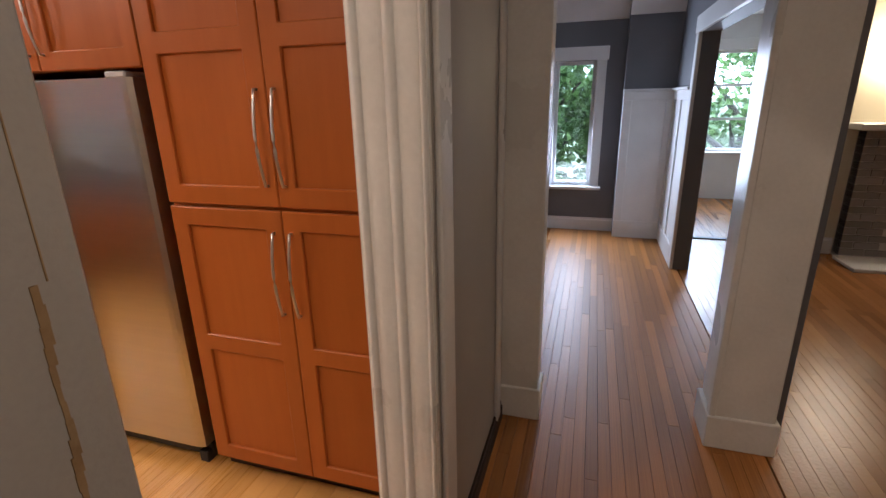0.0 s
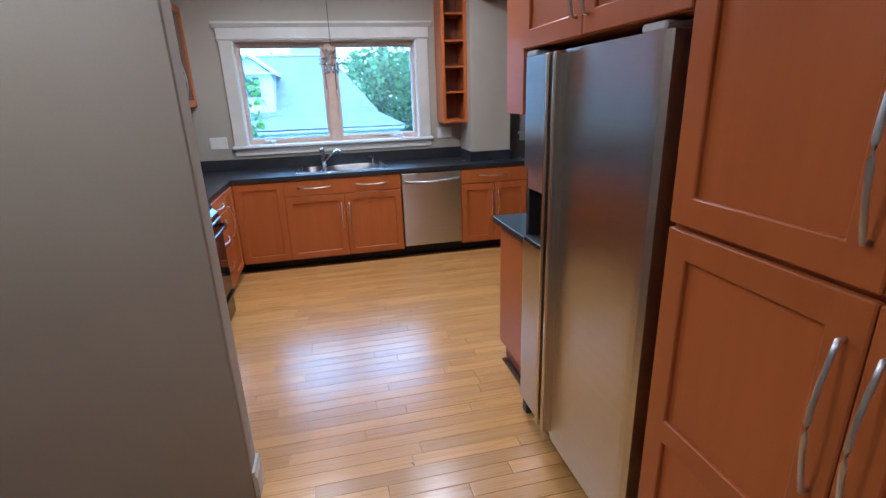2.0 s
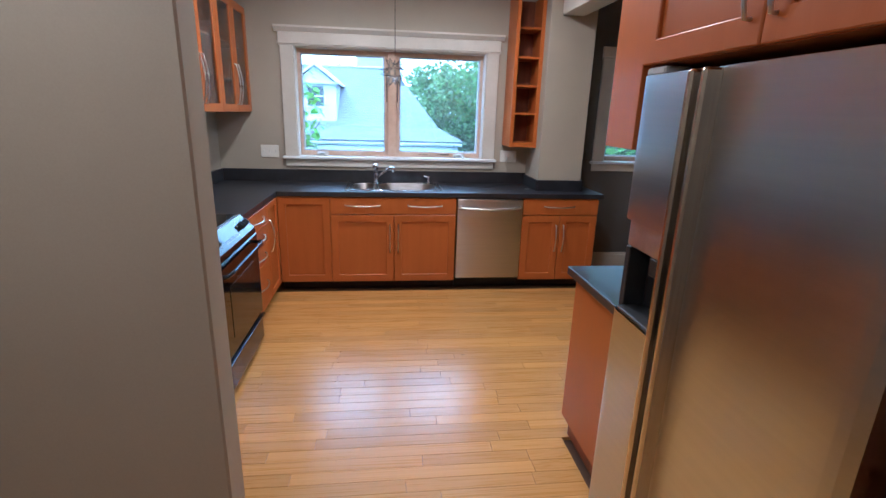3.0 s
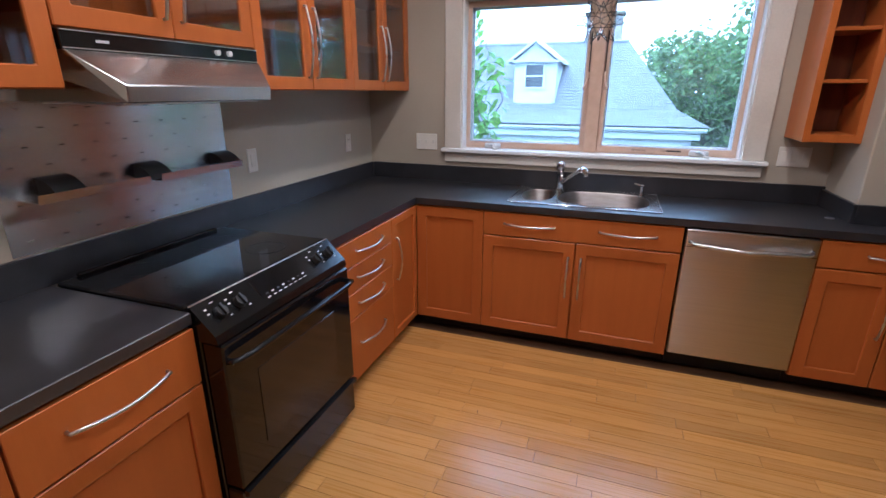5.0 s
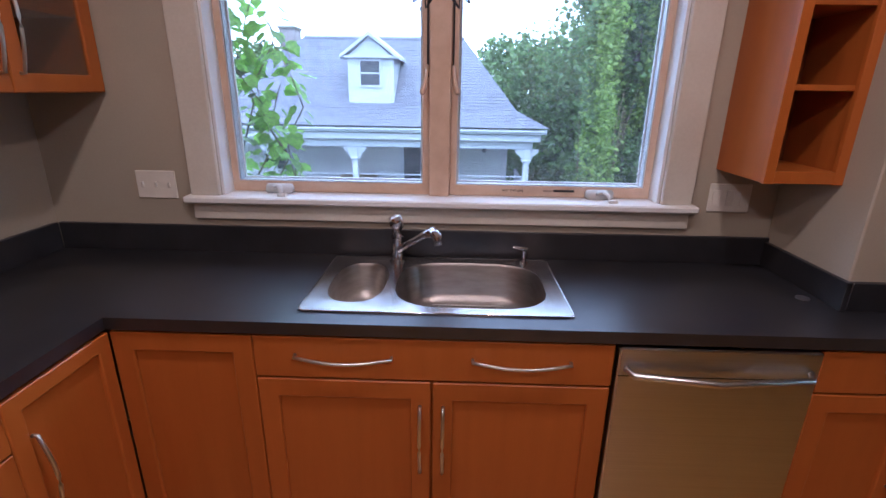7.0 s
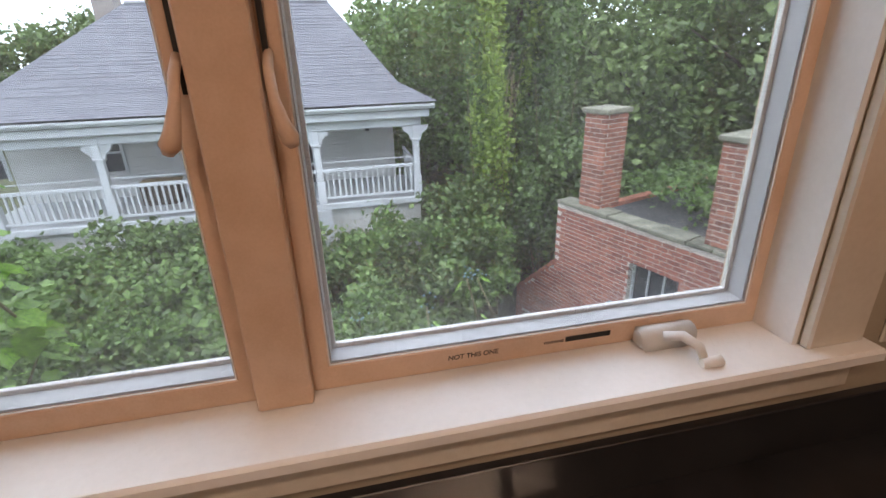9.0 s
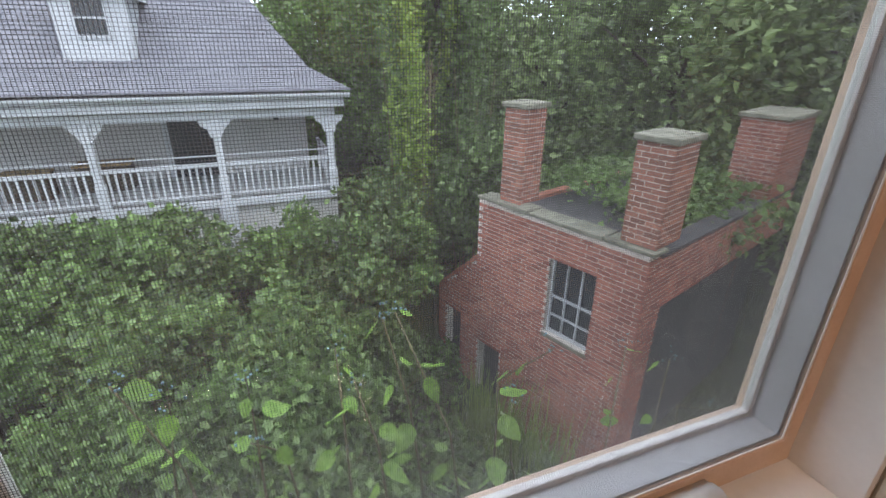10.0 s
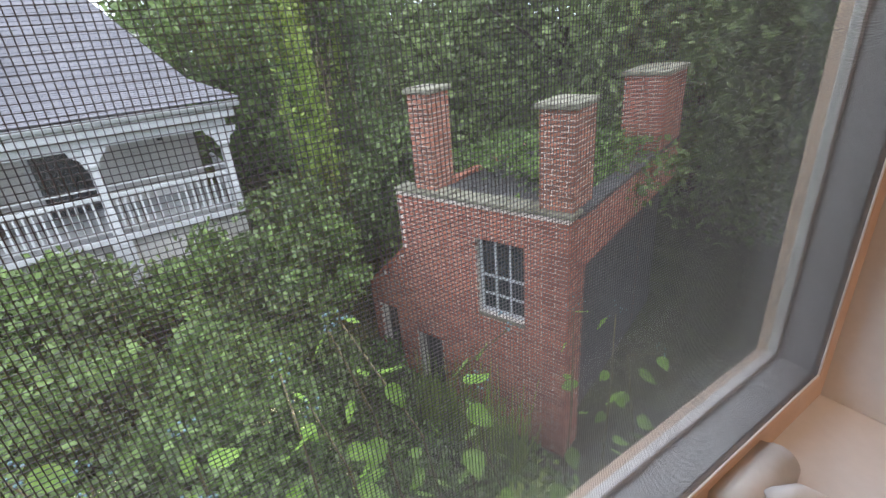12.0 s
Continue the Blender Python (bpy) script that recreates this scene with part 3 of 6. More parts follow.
def shaker(parent, x0, x1, z0, z1, y=0.0, handle=None, pane=False, midrails=(), material=None, stile=0.065):
    """A framed door on the plane y, 20 mm proud; the panel lies back. handle: ('v', x, z0, z1) or ('h', z, x0, x1)."""
    material = material or CHERRY
    e = 0.0015
    x0, x1, z0, z1 = x0 + e, x1 - e, z0 + e, z1 - e
    zs = [z0, z0 + stile]
    for mr in midrails:
        zs += [mr - stile / 2, mr + stile / 2]
    zs += [z1 - stile, z1]
    bm = lattice([x0, x0 + stile, x1 - stile, x1], zs, lambda i, j: i != 1 or j % 2 == 0, y - 0.02, y, 0.0035)
    door = part("door", bm, material, parent)
    if pane:
        p = part("pane", boxed((x0 + stile - 0.004, y - 0.012, z0 + stile - 0.004), (x1 - stile + 0.004, y - 0.008, z1 - stile + 0.004)), CAB_GLASS, door, "clear glass pane")
        p.visible_shadow = False
    else:
        part("panel", boxed((x0 + stile - 0.004, y - 0.0075, z0 + stile - 0.004), (x1 - stile + 0.004, y - 0.002, z1 - stile + 0.004)), material, door)
    put_handle(door, handle, y)
    return door


def put_handle(owner, handle, y):
    if handle and handle[0] == "v":
        _, hx, a, b = handle
        part("handle", arc_handle(bmesh.new(), (hx, y - 0.02, a), (hx, y - 0.02, b), (0, -1, 0), 0.024), NICKEL, owner, "bowed satin nickel handle")
    elif handle:
        _, hz, a, b = handle
        part("handle", arc_handle(bmesh.new(), (a, y - 0.02, hz), (b, y - 0.02, hz), (0, -1, -0.15), 0.026), NICKEL, owner, "bowed satin nickel handle")


def slab(parent, x0, x1, z0, z1, handles=(), y=0.0):
    e = 0.0015
    d = part("drawer", boxed((x0 + e, y - 0.02, z0 + e), (x1 - e, y, z1 - e), 0.002), CHERRY, parent)
    for h in handles:
        put_handle(d, h, y)
    return d


def carcass(w, width, z0, z1, depth, toe=True, hollow=False):
    bm = bmesh.new()
    if hollow:
        t = 0.018
        box(bm, (0.001, 0.001, z0), (t, depth, z1))
        box(bm, (width - t, 0.001, z0), (width - 0.001, depth, z1))
        box(bm, (t, 0.001, z0), (width - t, depth, z0 + t))
        box(bm, (t, 0.001, z1 - t), (width - t, depth, z1))
        box(bm, (t, depth - 0.01, z0 + t), (width - t, depth, z1 - t))
    else:
        box(bm, (0.001, 0.001, z0), (width - 0.001, depth, z1), 0.001)
    part("body", bm, CHERRY, w)
    if toe:
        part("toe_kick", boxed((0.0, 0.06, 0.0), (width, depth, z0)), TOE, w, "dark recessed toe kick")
    return w


BASE_TOP = 0.858
FRONT_N = -5.195  # plane of the cabinet bodies on the window wall


def north(y):
    return pose(FRONT_N, y, 0, 0, 0, 90)


w = thing("base_cabinet", north(-0.345), "cherry corner base cabinet with one flat framed door", "cabinet", "base cabinets")
carcass(w, 0.445, 0.074, BASE_TOP, 0.59)
shaker(w, 0.0, 0.445, 0.078, 0.85)
w = thing("base_cabinet", north(0.10), "cherry sink base cabinet with two doors under a wide drawer front", "cabinet", "base cabinets")
carcass(w, 1.11, 0.074, 0.70, 0.59)
part("rail", boxed((0.001, 0.001, 0.70), (1.109, 0.06, BASE_TOP)), CHERRY, w)
slab(w, 0, 1.11, 0.705, 0.85, [("h", 0.785, 0.13, 0.43), ("h", 0.785, 0.68, 0.98)])
shaker(w, 0, 0.553, 0.078, 0.70, handle=("v", 0.518, 0.36, 0.61))
shaker(w, 0.557, 1.11, 0.078, 0.70, handle=("v", 0.592, 0.36, 0.61))
w = thing("base_cabinet", north(1.825), "cherry end base cabinet with a drawer over two doors", "cabinet", "base cabinets")
carcass(w, 0.715, 0.074, BASE_TOP, 0.59)
slab(w, 0, 0.715, 0.705, 0.85, [("h", 0.785, 0.20, 0.48)])
shaker(w, 0, 0.356, 0.078, 0.70, handle=("v", 0.322, 0.36, 0.61))
shaker(w, 0.359, 0.715, 0.078, 0.70, handle=("v", 0.393, 0.36, 0.61))

# dishwasher
w = thing("dishwasher", north(1.213), "stainless steel dishwasher with a bar handle under the counter", "dishwasher")
part("body", boxed((0.004, 0.01, 0.10), (0.608, 0.58, 0.853)), RUBBER, w)
d = part("door", boxed((0.006, -0.032, 0.105), (0.606, 0.008, 0.848), 0.006), STEEL_FLAT, w)
part("seam", boxed((0.008, -0.0335, 0.752), (0.604, -0.0315, 0.755)), RUBBER, d)
hb = bmesh.new()
tube(hb, [(0.03, -0.032, 0.778), (0.045, -0.062, 0.772), (0.30, -0.074, 0.757), (0.567, -0.062, 0.772), (0.582, -0.032, 0.778)], 0.011, 10)
part("handle", hb, NICKEL, d, "curved steel bar handle")
part("kick_plate", boxed((0.006, 0.05, 0.0), (0.606, 0.09, 0.098)), RUBBER, w, "black kick plate")

FRONT_W = -0.365  # bodies of the stove wall


def west(x):
    return pose(x, FRONT_W, 0, 0, 0, 180)


w = thing("base_cabinet", west(-4.175), "cherry base cabinet with a stack of four drawers", "cabinet", "base cabinets")
carcass(w, 0.63, 0.074, BASE_TOP, 0.60)
for z0, z1 in ((0.715, 0.85), (0.575, 0.712), (0.435, 0.572), (0.078, 0.432)):
    zc = (z0 + z1) / 2 + (0.035 if z1 - z0 > 0.2 else 0.015)
    slab(w, 0, 0.63, z0, z1, [("h", zc - 0.01, 0.22, 0.50)])
w = thing("base_cabinet", west(-4.805), "narrow cherry base cabinet with one door beside the corner", "cabinet", "base cabinets")
carcass(w, 0.37, 0.074, BASE_TOP, 0.60)
shaker(w, 0, 0.37, 0.078, 0.85, handle=("v", 0.055, 0.46, 0.72), stile=0.05)
for x in (-2.38, -2.895):
    w = thing("base_cabinet", west(x), "cherry base cabinet with a drawer over a framed door", "cabinet", "base cabinets")
    carcass(w, 0.512, 0.074, BASE_TOP, 0.60)
    slab(w, 0, 0.512, 0.66, 0.85, [("h", 0.765, 0.12, 0.40)])
    shaker(w, 0, 0.512, 0.078, 0.657, handle=("v", 0.04, 0.38, 0.62))

# counters
bm = bmesh.new()
CT = 0.90
hx0, hx1, hy0, hy1 = -5.75, -5.262, 0.245, 1.07  # sink cutout
for lo, hi in (((NORTH, -0.98), (-5.165, hy0)), ((NORTH, hy1), (-5.165, 2.575)), ((NORTH, hy0), (hx0, hy1)), ((hx1, hy0), (-5.165, hy1)), ((-5.165, -0.98), (-4.172, -0.345))):
    box(bm, (*lo, 0.86), (*hi, CT))
bmesh.ops.remove_doubles(bm, verts=bm.verts[:], dist=1e-5)
w = thing("countertop", pose(0, 0, 0), "black matt laminate countertop running round the corner", "countertop")
part("top", bm, COUNTER, w)
for lo, hi in (((NORTH + 0.001, -0.96, CT), (NORTH + 0.02, 2.0, 1.015)), ((NORTH + 0.02, -0.979, CT), (-2.372, -0.96, 1.015)), ((-5.369, 2.0, CT), (-5.35, 2.44, 1.0)), ((NORTH + 0.02, 1.981, CT), (-5.35, 1.9995, 1.0)), ((NORTH + 0.02, 2.4205, CT), (-5.37, 2.44, 1.0))):
    part("backsplash", boxed(lo, hi, 0.002), COUNTER, w)
w = thing("countertop", pose(0, 0, 0), "black matt laminate countertop beside the stove", "countertop")
part("backsplash", boxed((-3.408, -0.9595, CT), (-2.372, -0.958, 1.01)), COUNTER, w)
part("top", boxed((-3.408, -0.96, 0.86), (-2.372, -0.345, CT), 0.003), COUNTER, w)
w = thing("countertop", pose(0, 0, 0), "black matt laminate countertop beside the fridge", "countertop")
part("top", boxed((-3.09, 1.449, 0.86), (-2.535, 2.118, CT), 0.003), COUNTER, w)
w = thing("base_cabinet", pose(-3.07, 1.49, 0), "cherry base cabinet with plain panels beside the fridge", "cabinet", "base cabinets")
part("body", boxed((0, 0, 0.10), (0.535, 0.62, BASE_TOP), 0.002), CHERRY, w)
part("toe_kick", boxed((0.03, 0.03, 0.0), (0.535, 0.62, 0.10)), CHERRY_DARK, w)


# ---- sink ----
def sink():
    w = thing("kitchen_sink", pose(0, 0, CT), "stainless steel sink with a small and a large bowl", "sink")

    def loop(cx, cy, hx, hy, z, power, n=32):
        pts = []
        for k in range(n):
            a = math.tau * k / n
            c, s = math.cos(a), math.sin(a)
            pts.append((cx + hx * math.copysign(abs(c) ** (2 / power), c), cy + hy * math.copysign(abs(s) ** (2 / power), s), z))
        return pts

    def bowl(name, cx, cy, hx, hy, depth, power):
        b = bmesh.new()
        rings = [loop(cx, cy, hx, hy, 0.006, power), loop(cx, cy, hx - 0.006, hy - 0.006, -0.004, power), loop(cx, cy, hx - 0.016, hy - 0.016, -depth + 0.04, power), loop(cx, cy, hx - 0.045, hy - 0.045, -depth, power), loop(cx, cy, 0.045, 0.045, -depth - 0.004, 2)]
        vs = [[b.verts.new(p) for p in r] for r in rings]
        for p, q in zip(vs, vs[1:]):
            for k in range(32):
                b.faces.new((p[k], p[(k + 1) % 32], q[(k + 1) % 32], q[k])).smooth = True
        b.faces.new(vs[-1])
        bmesh.ops.recalc_face_normals(b, faces=b.faces[:])
        bmesh.ops.reverse_faces(b, faces=b.faces[:])
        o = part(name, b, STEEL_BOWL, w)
        dr = bmesh.new()
        disc(dr, (cx, cy, -depth - 0.001), 0.042, 0.006, seg=24)
        disc(dr, (cx, cy, -depth + 0.004), 0.022, 0.008, seg=16)
        part("drain", dr, CHROME, o)
        return o

    small, large = (-5.495, 0.375, 0.185, 0.10), (-5.495, 0.775, 0.213, 0.265)
    # deck with both bowl openings
    deck = lattice([-5.765, -5.7125, -5.2775, -5.245], [0.225, 0.274, 0.476, 0.509, 1.041, 1.095], lambda i, j: i != 1 or j % 2 == 0, 0.0, 0.006)
    bmesh.ops.transform(deck, matrix=Matrix(((1, 0, 0, 0), (0, 0, 1, 0), (0, 1, 0, 0), (0, 0, 0, 1))), verts=deck.verts[:])
    bmesh.ops.recalc_face_normals(deck, faces=deck.faces[:])
    part("deck", deck, STEEL_SINK, w)
    for name, (cx, cy, hx, hy), dp, pw in (("small_bowl", small, 0.14, 2.6), ("large_bowl", large, 0.16, 3.2)):
        bowl(name, cx, cy, hx, hy, dp, pw)
        # flat collar between the round bowl and the square opening
        col = bmesh.new()
        inner = loop(cx, cy, hx, hy, 0.006, pw)
        ox, oy = 0.2175, (0.101 if hy < 0.2 else 0.266)
        outer = []
        for x, y, z in inner:
            k = 1 / max(abs(x - cx) / ox, abs(y - cy) / oy)
            outer.append((cx + (x - cx) * k, cy + (y - cy) * k, 0.0058))
        for sx, sy in ((-1, -1), (-1, 1), (1, -1), (1, 1)):
            at = (cx + sx * ox, cy + sy * oy)
            near = min(range(32), key=lambda q: (outer[q][0] - at[0]) ** 2 + (outer[q][1] - at[1]) ** 2)
            outer[near] = (*at, 0.0058)
        vi, vo = [col.verts.new(p) for p in inner], [col.verts.new(p) for p in outer]
        for k in range(32):
            col.faces.new((vi[k], vi[(k + 1) % 32], vo[(k + 1) % 32], vo[k]))
        bmesh.ops.recalc_face_normals(col, faces=col.faces[:])
        part("collar", col, STEEL_SINK, w)
    rim = bmesh.new()
    pts = [(-5.765, 0.24, 0.003), (-5.765, 1.08, 0.003), (-5.75, 1.095, 0.003), (-5.26, 1.095, 0.003), (-5.245, 1.08, 0.003), (-5.245, 0.24, 0.003), (-5.26, 0.225, 0.003), (-5.75, 0.225, 0.003), (-5.765, 0.24, 0.003)]
    tube(rim, pts, 0.0045, 8)
    part("rim", rim, CHROME, w)
    rack = thing("sink_rack", pose(0, 0, CT - 0.14), "steel wire rack in the large sink bowl", "sink rack")
    for i in range(11):
        x = -5.62 + i * 0.028
        reach = 0.19 * math.sqrt(max(0.0, 1 - ((x + 5.42) / 0.26) ** 2)) + 0.02 if x < -5.42 else 0.21
        part("wire", tube(bmesh.new(), [(x, 0.775 - reach, 0), (x, 0.775 + reach, 0)], 0.0022, 6), NICKEL, rack)
    for y in (0.66, 0.775, 0.89):
        part("wire", tube(bmesh.new(), [(-5.615, y, -0.004), (-5.34, y, -0.004)], 0.003, 6), NICKEL, rack)
    for x in (-5.59, -5.36):
        for y in (0.66, 0.89):
            part("foot", disc(bmesh.new(), (x, y, -0.011), 0.007, 0.018, seg=10), RUBBER, rack)
    f = thing("kitchen_faucet", pose(-5.728, 0.485, CT + 0.006), "chrome single-lever kitchen faucet on the sink", "faucet")
    b = bmesh.new()
    disc(b, (0, 0, 0.004), 0.034, 0.008, seg=24)
    disc(b, (0, 0, 0.055), 0.024, 0.10, seg=20, top=0.021)
    part("body", b, CHROME, f)
    part("lever", tube(bmesh.new(), [(0.0, 0, 0.095), (0.0, 0, 0.10), (0.0, 0, 0.145), (0.003, -0.003, 0.166), (0.008, -0.008, 0.182), (0.010, -0.010, 0.187)], [0.022, 0.027, 0.029, 0.030, 0.026, 0.010], 16), CHROME, f)
    part("spout", tube(bmesh.new(), [(0.01, 0.01, 0.05), (0.06, 0.06, 0.095), (0.125, 0.125, 0.15), (0.15, 0.15, 0.162)], [0.018, 0.014, 0.015, 0.018], 12), CHROME, f)
    part("spray_head", tube(bmesh.new(), [(0.145, 0.145, 0.172), (0.165, 0.165, 0.155), (0.172, 0.172, 0.122)], [0.017, 0.020, 0.017], 12), CHROME, f)
    s = thing("soap_dispenser", pose(-5.735, 1.0, CT + 0.006), "chrome soap dispenser on the sink", "soap dispenser")
    b = bmesh.new()
    disc(b, (0, 0, 0.004), 0.018, 0.008)
    disc(b, (0, 0, 0.025), 0.010, 0.05)
    part("body", b, CHROME, s)
    part("nozzle", tube(bmesh.new(), [(0.0, 0.012, 0.056), (0.0, -0.01, 0.058), (0.02, -0.05, 0.072)], [0.009, 0.008, 0.005], 8), CHROME, s)


sink()
c = thing("counter_cap", pose(-5.45, 1.93, CT), "small round metal cap let into the countertop", "cap")
part("ring", disc(bmesh.new(), (0, 0, 0.002), 0.022, 0.004), NICKEL, c)


# ---- stove ----
def stove():
    w = thing("range_stove", pose(-3.412, -0.335, 0, 0, 0, 180), "black slide-in electric range with a glass cooktop", "stove")
    W = 0.756
    part("body", boxed((0.002, 0.0, 0.03), (W - 0.002, 0.60, 0.895), 0.004), BLACK, w)
    top = part("cooktop", boxed((-0.004, 0.035, 0.895), (W + 0.004, 0.60, 0.912), 0.005), BLACK_GLASS, w)
    for x, y, r in ((0.20, 0.19, 0.10), (0.56, 0.19, 0.08), (0.20, 0.45, 0.075), (0.56, 0.45, 0.10)):
        ring = bmesh.new()
        tube(ring, [(x + r * math.cos(k * math.tau / 40), y + r * math.sin(k * math.tau / 40), 0.9122) for k in range(41)], 0.0009, 6, closed=False)
        part("burner_ring", ring, BLACK, top)
    part("rear_vent", boxed((0.06, 0.575, 0.912), (W - 0.06, 0.598, 0.925), 0.004), BLACK, top)
    panel = part("control_panel", prism(bmesh.new(), [(-0.072, 0.800), (0.0, 0.800), (0.05, 0.895), (0.05, 0.91), (0.02, 0.912), (-0.066, 0.828)], 0.0, W), BLACK, w)
    n = Vector((0, -0.70, 0.715)).normalized()
    tilt = Matrix.Rotation(radians(44.4), 4, "X")
    part("front_rim", tube(bmesh.new(), [(0.0, 0.022, 0.913), (W, 0.022, 0.913)], 0.003, 6), NICKEL, top)

    def on(x, k, off=0.0):
        a, b = Vector((x, -0.066, 0.828)), Vector((x, 0.02, 0.912))
        return a.lerp(b, k) + n * off

    for x in (0.07, 0.155, W - 0.155, W - 0.07):
        k = bmesh.new()
        bmesh.ops.create_cone(k, cap_ends=True, segments=24, radius1=0.022, radius2=0.019, depth=0.020, matrix=Matrix.Translation(on(x, 0.5, 0.012)) @ tilt)
        bmesh.ops.create_cube(k, size=1, matrix=Matrix.Translation(on(x, 0.5, 0.026)) @ tilt @ Matrix.Diagonal((0.008, 0.042, 0.012, 1)))
        part("knob", k, RUBBER, panel)
        mark = bmesh.new()
        bmesh.ops.create_cube(mark, size=1, matrix=Matrix.Translation(on(x + 0.002, 0.86, 0.001)) @ tilt @ Matrix.Diagonal((0.014, 0.004, 0.001, 1)))
        part("marking", mark, PALE_GREY, panel)
        for dx, k2 in ((-0.034, 0.74), (-0.034, 0.60), (0.032, 0.30)):
            mark = bmesh.new()
            bmesh.ops.create_cube(mark, size=1, matrix=Matrix.Translation(on(x + dx, k2, 0.001)) @ tilt @ Matrix.Diagonal((0.010, 0.005, 0.001, 1)))
            part("marking", mark, PALE_GREY, panel)
    disp = bmesh.new()
    bmesh.ops.create_cube(disp, size=1, matrix=Matrix.Translation(on(W / 2, 0.55, 0.001)) @ tilt @ Matrix.Diagonal((0.26, 0.07, 0.002, 1)))
    part("display", disp, BLACK_GLASS, panel)
    for i in range(8):
        b = bmesh.new()
        bmesh.ops.create_cube(b, size=1, matrix=Matrix.Translation(on(W / 2 - 0.105 + 0.03 * i, 0.32, 0.003)) @ tilt @ Matrix.Diagonal((0.012, 0.005, 0.002, 1)))
        part("button", b, PALE_GREY if i % 2 else RUBBER, panel)
        b = bmesh.new()
        bmesh.ops.create_cube(b, size=1, matrix=Matrix.Translation(on(W / 2 - 0.105 + 0.03 * i, 0.20, 0.002)) @ tilt @ Matrix.Diagonal((0.016, 0.003, 0.001, 1)))
        part("marking", b, PALE_GREY, panel)
    door = part("oven_door", boxed((0.005, -0.08, 0.24), (W - 0.005, -0.002, 0.795), 0.006), BLACK_GLASS, w)
    part("oven_window", boxed((0.14, -0.0825, 0.34), (W - 0.14, -0.0795, 0.64), 0.001), OVEN_GLASS, door)
    part("handle", tube(bmesh.new(), [(0.02, -0.08, 0.735), (0.025, -0.11, 0.738), (0.08, -0.122, 0.74), (W - 0.08, -0.122, 0.74), (W - 0.025, -0.11, 0.738), (W - 0.02, -0.08, 0.735)], 0.011, 10), BLACK, door)
    part("drawer", boxed((0.005, -0.075, 0.05), (W - 0.005, -0.002, 0.225), 0.006), BLACK, w)
    part("drawer_lip", prism(bmesh.new(), [(-0.075, 0.205), (-0.095, 0.215), (-0.095, 0.232), (-0.075, 0.234)], 0.01, W - 0.01), BLACK, w)
    return w


stove()

# steel wall panel with its shelf, and the hood
w = thing("steel_wall_panel", pose(-3.33, -0.98, 0, 0, 0, 180), "punched stainless steel panel on the wall behind the stove", "wall panel")
part("sheet", boxed((0, -0.004, 1.02), (0.97, -0.0005, 1.66), 0.0005), STEEL_WALL, w)
for r in range(9):
    for k in range(8):
        part("slot", boxed((0.05 + k * 0.115 + (0.055 if r % 2 else 0), -0.0052, 1.06 + r * 0.06), (0.069 + k * 0.115 + (0.055 if r % 2 else 0), -0.0042, 1.063 + r * 0.06)), RUBBER, w)
w = thing("steel_shelf", pose(-3.37, -0.984, 0, 0, 0, 180), "narrow folded steel shelf with black ends on the wall panel", "shelf")
for a, b in ((0.02, 0.42), (0.47, 0.92)):
    part("tray", prism(bmesh.new(), [(-0.0025, 1.20), (-0.10, 1.195), (-0.105, 1.222), (-0.107, 1.222), (-0.103, 1.192), (-0.0025, 1.197)], a, b), STEEL_H, w)
for x in (0.05, 0.40, 0.79):
    bm = bmesh.new()
    pts = [(-0.0025 - 0.10 * (k / 8), 1.2045 + 0.06 * math.sin(math.pi * (0.5 + 0.5 * k / 8)) ** 0.7) for k in range(9)]
    prism(bm, [(-0.0025, 1.2045), *pts[::-1]][::-1], x + 0.03, x + 0.13)
    part("end_bracket", bm, RUBBER, w)
w = thing("range_hood", pose(-3.405, -0.98, 0, 0, 0, 180), "stainless steel under-cabinet range hood with a black strip", "range hood")
hood = bmesh.new()
lo = [hood.verts.new(q) for q in ((0.0, -0.002, 1.502), (0.08, -0.45, 1.502), (0.705, -0.45, 1.502), (0.785, -0.002, 1.502))]
lip = [hood.verts.new(q) for q in ((0.08, -0.455, 1.552), (0.705, -0.455, 1.552))]
top = [hood.verts.new(q) for q in ((0.0, -0.002, 1.645), (0.0, -0.345, 1.645), (0.785, -0.345, 1.645), (0.785, -0.002, 1.645))]
for q in (lo[::-1], top, (lo[1], lo[2], lip[1], lip[0]), (lip[0], lip[1], top[2], top[1]), (lo[0], lo[1], lip[0], top[1], top[0]), (lo[3], top[3], top[2], lip[1], lo[2]), (lo[0], top[0], top[3], lo[3])):
    hood.faces.new(q)
bmesh.ops.recalc_face_normals(hood, faces=hood.faces[:])
bmesh.ops.bevel(hood, geom=hood.edges[:], offset=0.003, segments=1, affect="EDGES")
part("canopy", hood, STEEL_H, w)
for z in (1.648, 1.694):
    part("steel_line", boxed((0.004, -0.3425, z), (0.781, -0.3395, z + 0.003)), NICKEL, w)
part("control_strip", boxed((0.002, -0.34, 1.645), (0.783, -0.003, 1.699), 0.002), BLACK, w)
for x in (0.56, 0.62):
    part("knob", disc(bmesh.new(), (x, -0.346, 1.672), 0.010, 0.014, "y", 16), PALE_GREY, w)
part("badge", boxed((0.10, -0.3415, 1.668), (0.14, -0.3395, 1.676)), PALE_GREY, w)
part("filter", boxed((0.10, -0.40, 1.496), (0.685, -0.05, 1.5015)), NICKEL, w)

# upper cabinets of the stove wall
UP = -0.672
